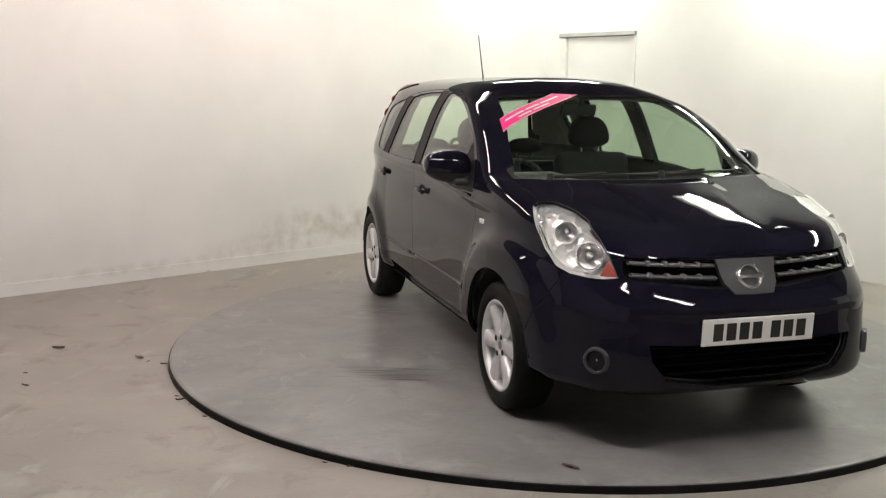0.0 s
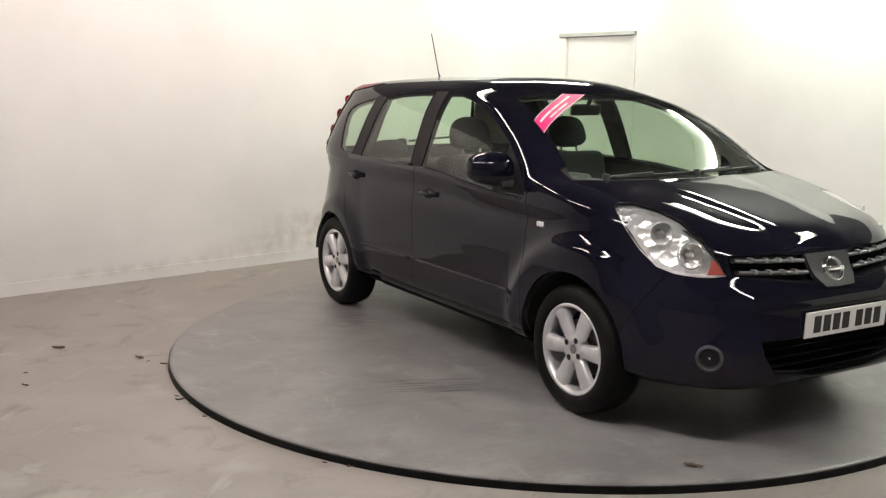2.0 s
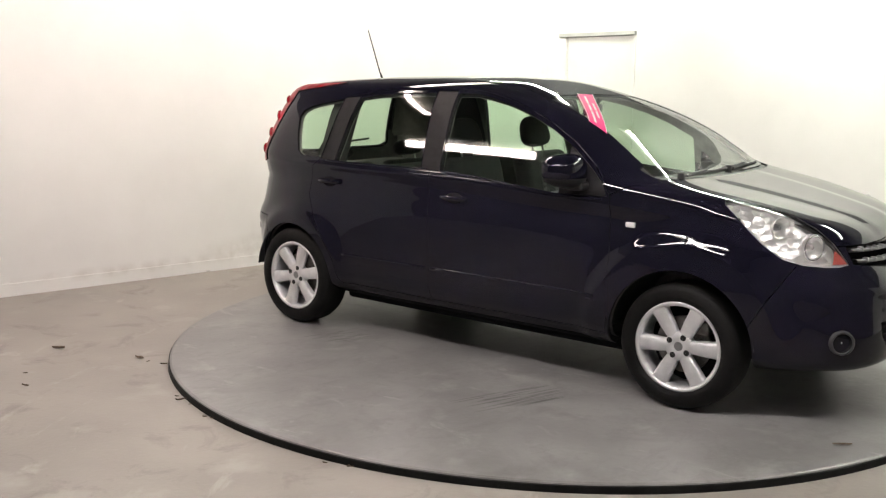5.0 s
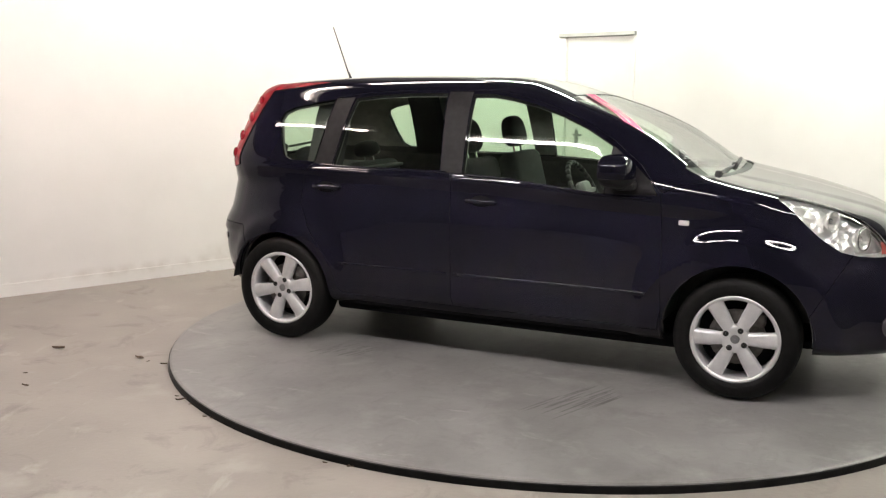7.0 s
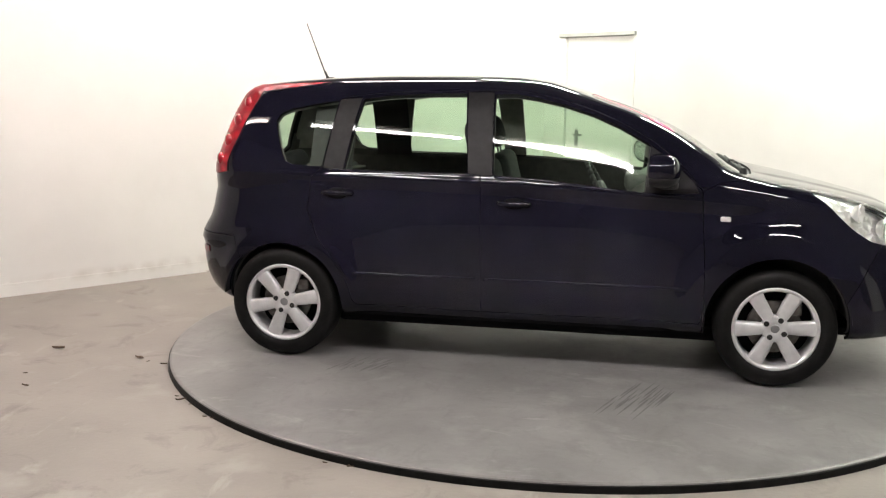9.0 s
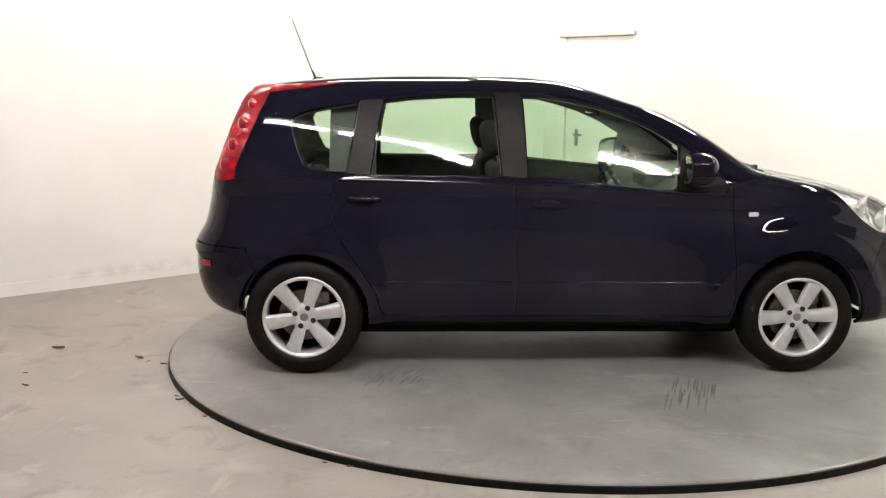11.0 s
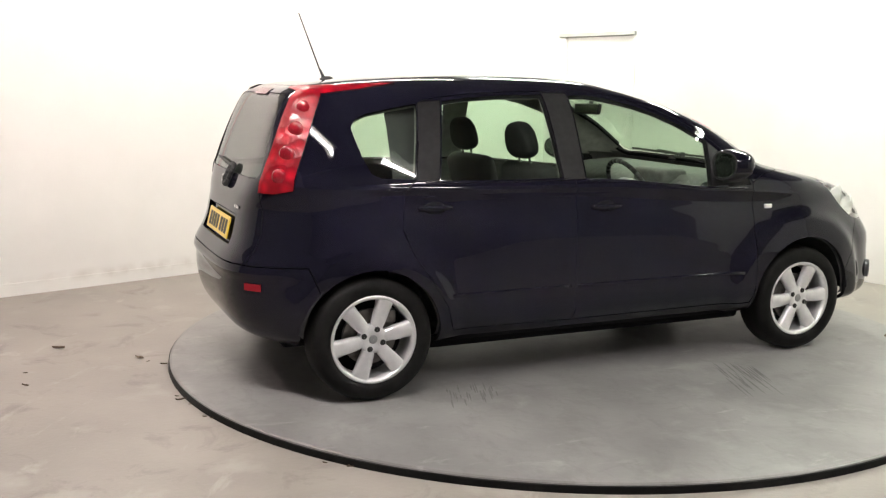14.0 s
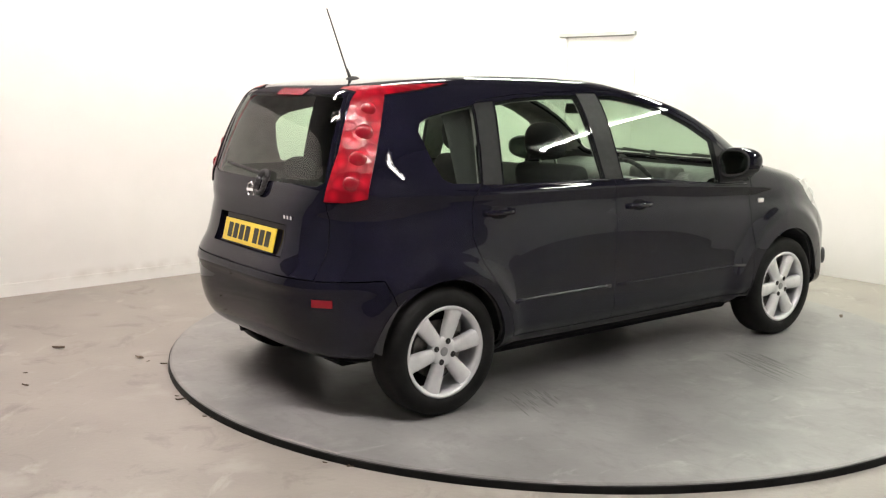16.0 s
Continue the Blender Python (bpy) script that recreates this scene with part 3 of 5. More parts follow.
SHAPES = {
    "arch_front": ("side", circle(HUB_F, HUB_Z + 0.012, ARCH_F)),
    "arch_rear": ("side", circle(HUB_R, HUB_Z, ARCH_R)),
    "glass_front": ("side", [(-0.165, 1.447), (-0.057, 1.451), (0.05, 1.435), (0.201, 1.400), (0.35, 1.353), (0.497, 1.290), (0.642, 1.208), (0.624, 0.972), (0.369, 0.997), (0.08, 1.026), (-0.147, 1.037)]),
    "sail": ("side", [(0.648, 1.205), (0.786, 1.100), (0.865, 1.03), (0.895, 0.975), (0.630, 0.972)]),
    "glass_rear": ("side", [(-0.885, 1.414), (-0.746, 1.434), (-0.53, 1.448), (-0.325, 1.451), (-0.288, 1.044), (-0.671, 1.042), (-0.953, 1.045), (-0.937, 1.132), (-0.914, 1.281)]),
    "pillar_b": ("side", [(-0.315, 1.460), (-0.176, 1.460), (-0.155, 1.033), (-0.280, 1.036)]),
    "glass_quarter": ("side", [(-1.368, 1.290), (-1.348, 1.328), (-1.290, 1.355), (-1.154, 1.383), (-1.025, 1.404), (-1.053, 1.234), (-1.085, 1.057), (-1.25, 1.064), (-1.295, 1.085), (-1.333, 1.167)]),
    "pillar_c": ("side", [(-1.015, 1.412), (-0.897, 1.421), (-0.925, 1.281), (-0.948, 1.132), (-0.963, 1.043), (-1.075, 1.049), (-1.045, 1.234)]),
    "windscreen": ("front", [(0.1, 1.453), (-0.30, 1.449), (-0.46, 1.440), (-0.50, 1.425), (-0.56, 1.319), (-0.605, 1.23), (-0.635, 1.13), (-0.655, 1.085), (-0.64, 1.072), (-0.5, 1.067), (-0.16, 1.062), (0.1, 1.062)]),
    "headlamp": ("corner_front", [(0.520, 0.975), (0.536, 0.992), (0.60, 0.992), (0.71, 0.969), (0.80, 0.938), (0.885, 0.883), (0.945, 0.82), (1.000, 0.738), (0.945, 0.730), (0.88, 0.729), (0.79, 0.735), (0.715, 0.755), (0.64, 0.815), (0.575, 0.893)]),
    "grille": ("front", [(0.1, 0.803), (-0.16, 0.803), (-0.33, 0.811), (-0.52, 0.815), (-0.53, 0.738), (-0.36, 0.716), (-0.17, 0.694), (0.1, 0.694)]),
    "badge_plate": ("front", [(0.1, 0.803), (-0.138, 0.803), (-0.122, 0.712), (-0.09, 0.672), (0.1, 0.666)]),
    "lower_opening": ("front", [(0.1, 0.475), (-0.47, 0.485), (-0.455, 0.42), (-0.40, 0.345), (-0.165, 0.305), (0.1, 0.303)]),
    "bonnet": ("top", [(1.205, 0.1), (1.20, -0.16), (1.165, -0.53), (1.105, -0.70), (1.44, -0.675), (1.70, -0.605), (1.90, -0.575), (1.97, -0.545), (2.3, -0.54), (2.3, 0.1)]),
    "cowl": ("top", [(1.205, 0.1), (1.20, -0.16), (1.165, -0.53), (1.115, -0.68), (1.0, -0.68), (1.0, 0.1)]),
    "tail_lamp": ("corner_rear", [(-0.86, 0.99), (-0.84, 1.08), (-0.805, 1.2), (-0.79, 1.32), (-0.775, 1.42), (-0.745, 1.482), (-0.66, 1.478), (-0.635, 1.44), (-0.635, 1.32), (-0.643, 1.18), (-0.665, 1.01), (-0.76, 0.992)]),
    "tail_arm": ("side", [(-1.60, 1.480), (-1.40, 1.488), (-1.09, 1.500), (-1.29, 1.470), (-1.49, 1.445), (-1.56, 1.44)]),
    "rear_screen": ("rear", [(0.1, 1.45), (-0.44, 1.446), (-0.475, 1.43), (-0.50, 1.32), (-0.53, 1.13), (-0.545, 1.075), (-0.5, 1.052), (0.1, 1.045)]),
    "tailgate": ("rear", [(0.1, 1.487), (-0.46, 1.483), (-0.50, 1.42), (-0.53, 1.32), (-0.565, 1.15), (-0.575, 0.98), (-0.60, 0.80), (-0.59, 0.657), (0.1, 0.652)]),
    "plate_recess": ("rear", [(0.1, 0.868), (-0.335, 0.866), (-0.345, 0.725), (0.1, 0.722)]),
    "door_front": ("side", [(-0.20, 0.305), (-0.213, 1.0), (-0.245, 1.468), (-0.05, 1.470), (0.06, 1.455), (0.21, 1.420), (0.36, 1.373), (0.51, 1.310), (0.66, 1.226), (0.80, 1.118), (0.912, 0.985), (0.933, 0.68), (0.942, 0.42), (0.925, 0.31)]),
    "door_rear": ("side", [(-0.20, 0.305), (-0.213, 1.0), (-0.245, 1.468), (-0.5, 1.466), (-0.75, 1.452), (-0.90, 1.436), (-1.0, 1.42), (-1.045, 1.234), (-1.08, 1.05), (-1.14, 1.0), (-1.155, 0.82), (-1.10, 0.69), (-1.02, 0.58), (-0.93, 0.44), (-0.90, 0.33), (-0.88, 0.31)]),
    "bumper_front": ("side", [(1.55, 0.15), (1.60, 0.40), (1.70, 0.58), (1.79, 0.735), (1.80, 0.815), (2.4, 0.815), (2.4, 0.15)]),
    "bumper_rear": ("side", [(-1.45, 0.15), (-1.50, 0.40), (-1.60, 0.655), (-2.2, 0.655), (-2.2, 0.15)]),
    "fender": ("side", [(0.942, 0.2), (0.942, 0.42), (0.933, 0.68), (0.912, 0.985), (1.0, 1.03), (1.12, 1.046), (2.2, 1.2), (2.2, 0.2)]),
}


def flat(co, view):
    a, b, _ = VIEWS[view]
    return co.dot(a), co.dot(b)


def cut_shape(bm, view, poly):
    """Scores the outline of a shape into the surface, edge by edge."""
    a, b, where = VIEWS[view]

    def near(faces, lo_x, hi_x, lo_y, hi_y):
        found = []
        for f in faces:
            if not where(f.verts[0].co) and not where(f.verts[-1].co):
                continue
            us = [v.co.dot(a) for v in f.verts]
            vs = [v.co.dot(b) for v in f.verts]
            if max(us) >= lo_x and min(us) <= hi_x and max(vs) >= lo_y and min(vs) <= hi_y:
                found.append(f)
        return found

    xs, ys = [p[0] for p in poly], [p[1] for p in poly]
    pool = set(near(bm.faces, min(xs) - 0.01, max(xs) + 0.01, min(ys) - 0.01, max(ys) + 0.01))
    for (x0, y0), (x1, y1) in zip(poly, poly[1:] + poly[:1]):
        faces = near(pool, min(x0, x1) - 0.004, max(x0, x1) + 0.004, min(y0, y1) - 0.004, max(y0, y1) + 0.004)
        if not faces:
            continue
        geom = list({e for f in faces for e in f.edges}) + list({v for f in faces for v in f.verts}) + faces
        normal = a * (y1 - y0) - b * (x1 - x0)
        made = bmesh.ops.bisect_plane(bm, geom=geom, dist=2e-4, plane_co=a * x0 + b * y0, plane_no=normal.normalized())["geom"]
        pool = {f for f in pool if f.is_valid} | {f for f in made if isinstance(f, bmesh.types.BMFace) and f.is_valid}


def grid_normals(g):
    n = np.cross(np.gradient(g, axis=1), np.gradient(g, axis=0))
    n *= np.sign((n * (g - np.array([0.0, 0.0, 0.8]))).sum())
    n[:, 0, 1] = n[:, -1, 1] = 0
    return n / np.maximum(np.linalg.norm(n, axis=-1, keepdims=True), 1e-12)


def carved(g):
    """Adds the wheel-arch lips, the shoulder crease and the tucked sill to the smooth body."""
    g = g.copy()
    x, y, z = g[..., 0], g[..., 1], g[..., 2]
    side = np.clip((-y - 0.55) / 0.12, 0, 1)
    y += side_cut(x, z) * side
    # bonnet: two shallow ribs towards the badge
    rib = np.interp(x, [1.1, 2.0], [0.33, 0.17])
    top = np.clip((x - 1.15) / 0.15, 0, 1) * np.clip((z - 0.8) / 0.05, 0, 1) * (np.abs(y) < 0.75) * (z < 1.06)
    z += 0.008 * top / (1 + np.exp((np.abs(y) - rib) / 0.012))
    # bumper: a step below the plate line
    nose = np.clip((x - 1.6) / 0.2, 0, 1) * (z < 0.7)
    zb = 0.60 + 0.03 * np.clip((np.abs(y) - 0.3) / 0.4, 0, 1)
    x -= 0.012 * nose / (1 + np.exp((z - zb) / 0.006))
    tail = np.clip((-x - 1.5) / 0.2, 0, 1) * (z < 0.66)
    x += 0.014 * tail / (1 + np.exp((z - 0.60) / 0.005))
    return g


def half_body():
    g = carved(body_grid())
    n = grid_normals(g)
    bm = bmesh.new()
    layer = bm.verts.layers.float_vector.new("n")
    vs = []
    for row, nrow in zip(g, n):
        line = []
        for p, q in zip(row, nrow):
            v = bm.verts.new(p)
            v[layer] = Vector(q)
            line.append(v)
        vs.append(line)
    for i in range(len(g) - 1):
        for j in range(len(g[0]) - 1):
            bm.faces.new((vs[i][j], vs[i + 1][j], vs[i + 1][j + 1], vs[i][j + 1]))
    bm.normal_update()
    for name, (view, poly) in SHAPES.items():
        cut_shape(bm, view, poly)
    region = bm.faces.layers.int.new("r")
    bm.faces.ensure_lookup_table()
    for f in bm.faces:
        f[region] = REGIONS.index(region_of(f.calc_center_median()))
    bmesh.ops.delete(bm, geom=[f for f in bm.faces if f[region] == 0], context="FACES")
    return bm


REGIONS = ["arch", "glass_front", "sail", "glass_rear", "pillar_b", "glass_quarter", "pillar_c", "windscreen", "headlamp", "badge_plate", "grille", "lower_opening", "cowl", "bonnet", "tail_lamp", "rear_screen", "plate_recess", "tailgate", "bumper_front", "bumper_rear", "door_front", "door_rear", "fender", "shell"]


def region_of(c):
    def has(name):
        view, poly = SHAPES[name]
        return VIEWS[view][2](c) and inside(flat(c, view), poly)
    if c.y < -0.5 and (has("arch_front") or has("arch_rear")):
        return "arch"
    if c.z > 0.93 and c.y < -0.5:
        for name in ("glass_front", "sail", "glass_rear", "pillar_b", "glass_quarter", "pillar_c"):
            if has(name):
                return name
    if has("windscreen"):
        return "windscreen"
    if has("headlamp"):
        return "headlamp"
    if c.x > 1.8:
        for name in ("badge_plate", "grille", "lower_opening"):
            if has(name):
                return name
    if c.x > 1.0 and c.z > 1.0 and has("cowl"):
        return "cowl"
    if c.z > 0.812 and has("bonnet"):
        return "bonnet"
    if has("tail_lamp") or (c.z > 1.43 and c.y < -0.4 and has("tail_arm")):
        return "tail_lamp"
    if c.x < -1.5:
        for name in ("rear_screen", "plate_recess", "tailgate"):
            if has(name):
                return name
    if c.x > 1.5 and c.z < 0.815 and inside((c.x, c.z), SHAPES["bumper_front"][1]):
        return "bumper_front"
    if c.x < -1.4 and c.z < 0.655 and inside((c.x, c.z), SHAPES["bumper_rear"][1]):
        return "bumper_rear"
    for name in ("door_front", "door_rear"):
        if has(name):
            return name
    if c.z < 1.05 and inside((c.x, c.z), SHAPES["fender"][1]):
        return "fender"
    return "shell"


def panel(half, names, lift=0.0, edge=0.018, gap=0.0025, both=True, side=-1, recess=None):
    """One panel of the body: the faces of the named regions, its rim pulled back by the gap and turned inwards."""
    ids = {REGIONS.index(n) for n in names}
    bm = half.copy()
    region = bm.faces.layers.int["r"]
    bmesh.ops.delete(bm, geom=[f for f in bm.faces if f[region] not in ids], context="FACES")
    layer = bm.verts.layers.float_vector["n"]
    for v in bm.verts:
        if lift:
            v.co += v[layer] * lift
    if recess:
        old = list(bm.faces)
        made = bmesh.ops.extrude_face_region(bm, geom=old)["geom"]
        for v in made:
            if isinstance(v, bmesh.types.BMVert):
                v.co += Vector(recess)
        drop = {f for f in old if f.is_valid} | {f for f in bm.faces if all(abs(v.co.y) < 1e-4 for v in f.verts)}
        bmesh.ops.delete(bm, geom=list(drop), context="FACES")
    elif edge:
        rim = [e for e in bm.edges if e.is_boundary and not all(abs(v.co.y) < 1e-4 for v in e.verts)]
        if gap:
            moves = {}
            for e in rim:
                f = e.link_faces[0]
                line = (e.verts[1].co - e.verts[0].co)
                if line.length < 1e-7:
                    continue
                way = f.normal.cross(line).normalized()
                if way.dot(f.calc_center_median() - e.verts[0].co) < 0:
                    way.negate()
                for v in e.verts:
                    moves.setdefault(v, []).append(way)
            for v, ways in moves.items():
                step = sum(ways, Vector()) / len(ways)
                if abs(v.co.y) < 1e-4:
                    step.y = 0
                v.co += step * gap
        made = bmesh.ops.extrude_edge_only(bm, edges=rim)["geom"]
        for v in made:
            if isinstance(v, bmesh.types.BMVert):
                v.co -= v[layer] * edge
            elif isinstance(v, bmesh.types.BMFace):
                v.material_index = 1
    if both:
        twin = bmesh.ops.duplicate(bm, geom=list(bm.verts) + list(bm.edges) + list(bm.faces))["geom"]
        flip_half(bm, twin, layer)
        bmesh.ops.remove_doubles(bm, verts=[v for v in bm.verts if abs(v.co.y) < 1e-4], dist=2e-4)
    elif side > 0:
        flip_half(bm, list(bm.verts) + list(bm.faces), layer)
    return bm


def flip_half(bm, geom, layer):
    for v in geom:
        if isinstance(v, bmesh.types.BMVert):
            v.co.y = -v.co.y
            n = v[layer].copy()
            n.y = -n.y
            v[layer] = n
    bmesh.ops.reverse_faces(bm, faces=[f for f in geom if isinstance(f, bmesh.types.BMFace)])


def skin(name, bm, mat, parent, label="", plain=False):
    """Links a body panel, shaded with the normals of the smooth body, or plainly."""
    if plain:
        bmesh.ops.recalc_face_normals(bm, faces=bm.faces)
        return part(name, bm, mat, parent, label)
    layer = bm.verts.layers.float_vector["n"]
    normals = [v[layer].normalized() for v in bm.verts]
    bm.normal_update()
    me = bpy.data.meshes.new(name)
    bm.to_mesh(me)
    bm.free()
    me.polygons.foreach_set("use_smooth", [True] * len(me.polygons))
    me.normals_split_custom_set_from_vertices(normals)
    me.materials.append(mat)
    me.materials.append(EDGE)
    ob = new(name, me)
    ob.parent = parent
    if label:
        tagged(ob, label)
    return ob


CAR = tagged(new("car"), "dark navy five-door hatchback with silver alloy wheels", "car")
HALF = half_body()


def both_sides(name, regions, mat, parent=CAR, label="", **how):
    return [skin(name, panel(HALF, regions, both=False, side=s, **how), mat, parent, label) for s in (-1, 1)]


def car_panels():
    skin("body_shell", panel(HALF, ["shell"]), PAINT, CAR)
    skin("bonnet", panel(HALF, ["bonnet"]), PAINT, CAR)
    skin("front_bumper", panel(HALF, ["bumper_front"]), PAINT, CAR)
    skin("rear_bumper", panel(HALF, ["bumper_rear"]), PAINT, CAR)
    tailgate = skin("tailgate", panel(HALF, ["tailgate"]), PAINT, CAR)
    skin("plate_recess", panel(HALF, ["plate_recess"], recess=(0.02, 0, 0)), PAINT, tailgate, plain=True)
    both_sides("fender", ["fender"], PAINT)
    skin("cowl", panel(HALF, ["cowl"], lift=-0.012, edge=0), PLASTIC, CAR, "black plastic cowl")
    skin("windscreen", panel(HALF, ["windscreen"], lift=-0.003, edge=0), GLASS, CAR, "clear windscreen").visible_shadow = False
    skin("rear_screen", panel(HALF, ["rear_screen"], lift=-0.003, edge=0), GLASS, tailgate, "tinted rear screen").visible_shadow = False
    skin("lower_opening", panel(HALF, ["lower_opening"], recess=(-0.12, 0, 0)), DARK, CAR, "black air intake", plain=True)
    for s in (-1, 1):
        skin("grille_recess", panel(HALF, ["grille"], both=False, side=s, recess=(-0.06, 0, 0)), DARK, CAR, "black grille recess", plain=True)
    skin("badge_plate", panel(HALF, ["badge_plate"], lift=0.004, edge=0.02, gap=0), BADGE, CAR, "satin grey badge panel")
    for s in (-1, 1):
        for kind, pane, extra in (("door_front", "glass_front", ["pillar_b", "sail"]), ("door_rear", "glass_rear", ["pillar_c"])):
            door = skin("door", panel(HALF, [kind], both=False, side=s, edge=0.032), PAINT, CAR)
            skin("window", panel(HALF, [pane], lift=-0.006, edge=0, both=False, side=s), GLASS, door, "green-tinted side window").visible_shadow = False
            for name in extra:
                skin("sail_trim" if name == "sail" else "pillar_trim", panel(HALF, [name], lift=-0.002, gap=0.001, both=False, side=s), TRIM, door, "matt black trim")
            door_details(door, kind, s)
        skin("quarter_window", panel(HALF, ["glass_quarter"], lift=-0.004, edge=0, both=False, side=s), GLASS, CAR, "tinted rear quarter window").visible_shadow = False


def hull(bm, pts):
    """A rounded bar along points (place, half height, half depth)."""
    rings = []
    for (x, y, z), h, d in pts:
        rings.append([bm.verts.new((x, y + d * math.cos(a), z + h * math.sin(a))) for a in [2 * math.pi * k / 12 for k in range(12)]])
    for p, q in zip(rings, rings[1:]):
        for k in range(12):
            bm.faces.new((p[k], p[(k + 1) % 12], q[(k + 1) % 12], q[k]))
    bm.faces.new(rings[0][::-1])
    bm.faces.new(rings[-1])
    bmesh.ops.recalc_face_normals(bm, faces=bm.faces)
    return bm


def door_details(door, kind, s):
    x, z = (-0.03, 0.888) if kind == "door_front" else (-0.985, 0.915)
    y = s * side_y(x, z)
    # no hollow here: the recess's shade is a black oval on the door
    cup = bmesh.new()
    bmesh.ops.create_uvsphere(cup, u_segments=20, v_segments=10, radius=1, matrix=Matrix.Translation((x - 0.005, y - s * 0.002, z - 0.004)) @ Matrix.Diagonal((0.062, 0.009, 0.038, 1)))
    part("handle_shade", cup, DARK, door, "black oval standing in for the shaded handle recess", smooth=True)
    bar = hull(bmesh.new(), [((x + t, s * side_y(x + t, z) + s * d, z + 0.004), h, 0.011) for t, d, h in ((-0.095, 0.004, 0.006), (-0.085, 0.014, 0.013), (-0.04, 0.024, 0.013), (0.03, 0.024, 0.013), (0.075, 0.015, 0.014), (0.085, 0.004, 0.008))])
    part("handle", bar, PAINT, door, smooth=True)
    a, b = (-0.19, 0.86) if kind == "door_front" else (-0.90, -0.23)
    strip = hull(bmesh.new(), [((a + (b - a) * k / 12, s * (side_y(a + (b - a) * k / 12, 0.485) + 0.0005), 0.486), 0.010, 0.005 * (0.4 if k in (0, 12) else 1)) for k in range(13)])
    part("side_moulding", strip, PAINT, door, "slim body-coloured side moulding", smooth=True)
    # slim bar added to carry the bright highlight along the door's waist
    waist = [(0.87, 0.957), (0.624, 0.962), (0.369, 0.987), (0.08, 1.016), (-0.185, 1.028)] if kind == "door_front" else [(-0.245, 1.033), (-0.60, 1.032), (-0.96, 1.036), (-1.05, 1.041)]
    rail = []
    for (x0, z0), (x1, z1) in zip(waist, waist[1:]):
        for k in range(6):
            u, h = x0 + (x1 - x0) * k / 6, z0 + (z1 - z0) * k / 6
            rail.append(((u, s * (side_y(u, h) - 0.002), h), 0.008, 0.007))
    part("waist_highlight_bar", hull(bmesh.new(), rail), PAINT, door, "slim glossy bar added to catch the highlight under the window", smooth=True)


def car_lining():
    """Inner trim of the cabin, door cards and the closed underside."""
    bm = panel(HALF, ["shell", "door_front", "door_rear", "pillar_b", "pillar_c", "sail", "tail_lamp"], lift=-0.034, edge=0)
    for f in [f for f in bm.faces if f.calc_center_median().z < 1.04]:
        bm.faces.remove(f)
    skin("pillar_lining", bm, HEADLINING, CAR, "pale grey cabin headlining")
    bm = panel(HALF, ["shell", "door_front", "door_rear", "fender", "tailgate", "bumper_front", "bumper_rear", "bonnet", "tail_lamp"], lift=-0.034, edge=0)
    for f in [f for f in bm.faces if f.calc_center_median().z > 1.055 and f.calc_center_median().x > -1.7]:
        bm.faces.remove(f)
    skin("inner_panel", bm, LINING, CAR, "dark grey inner panel")
    bm = bmesh.new()
    box(bm, (-1.05, -0.60, 0.165), (1.05, 0.60, 0.26), 0.03)
    box(bm, (-1.66, -0.50, 0.215), (1.80, 0.50, 0.27), 0.02)
    box(bm, (-0.93, -0.755, 0.246), (0.93, 0.755, 0.29), 0.012)
    part("underbody", bm, DARK, CAR, "black underbody")
    for hub, r in ((HUB_F, ARCH_F + 0.012), (HUB_R, ARCH_R + 0.012)):
        for s in (-1, 1):
            bm = bmesh.new()
            rows = []
            for k in range(25):
                a = math.radians(6 + 168 * k / 24)
                rows.append([(hub + r * math.cos(a), s * y, HUB_Z + r * math.sin(a)) for y in (0.45, 0.60, 0.812)])
            sheet(bm, rows)
            inner = [bm.verts.new((hub + r * math.cos(math.radians(6 + 168 * k / 24)), s * 0.45, HUB_Z + r * math.sin(math.radians(6 + 168 * k / 24)))) for k in range(25)]
            bm.faces.new(inner)
            part("wheel_arch_liner", bm, PLASTIC, CAR, "black wheel arch liner")


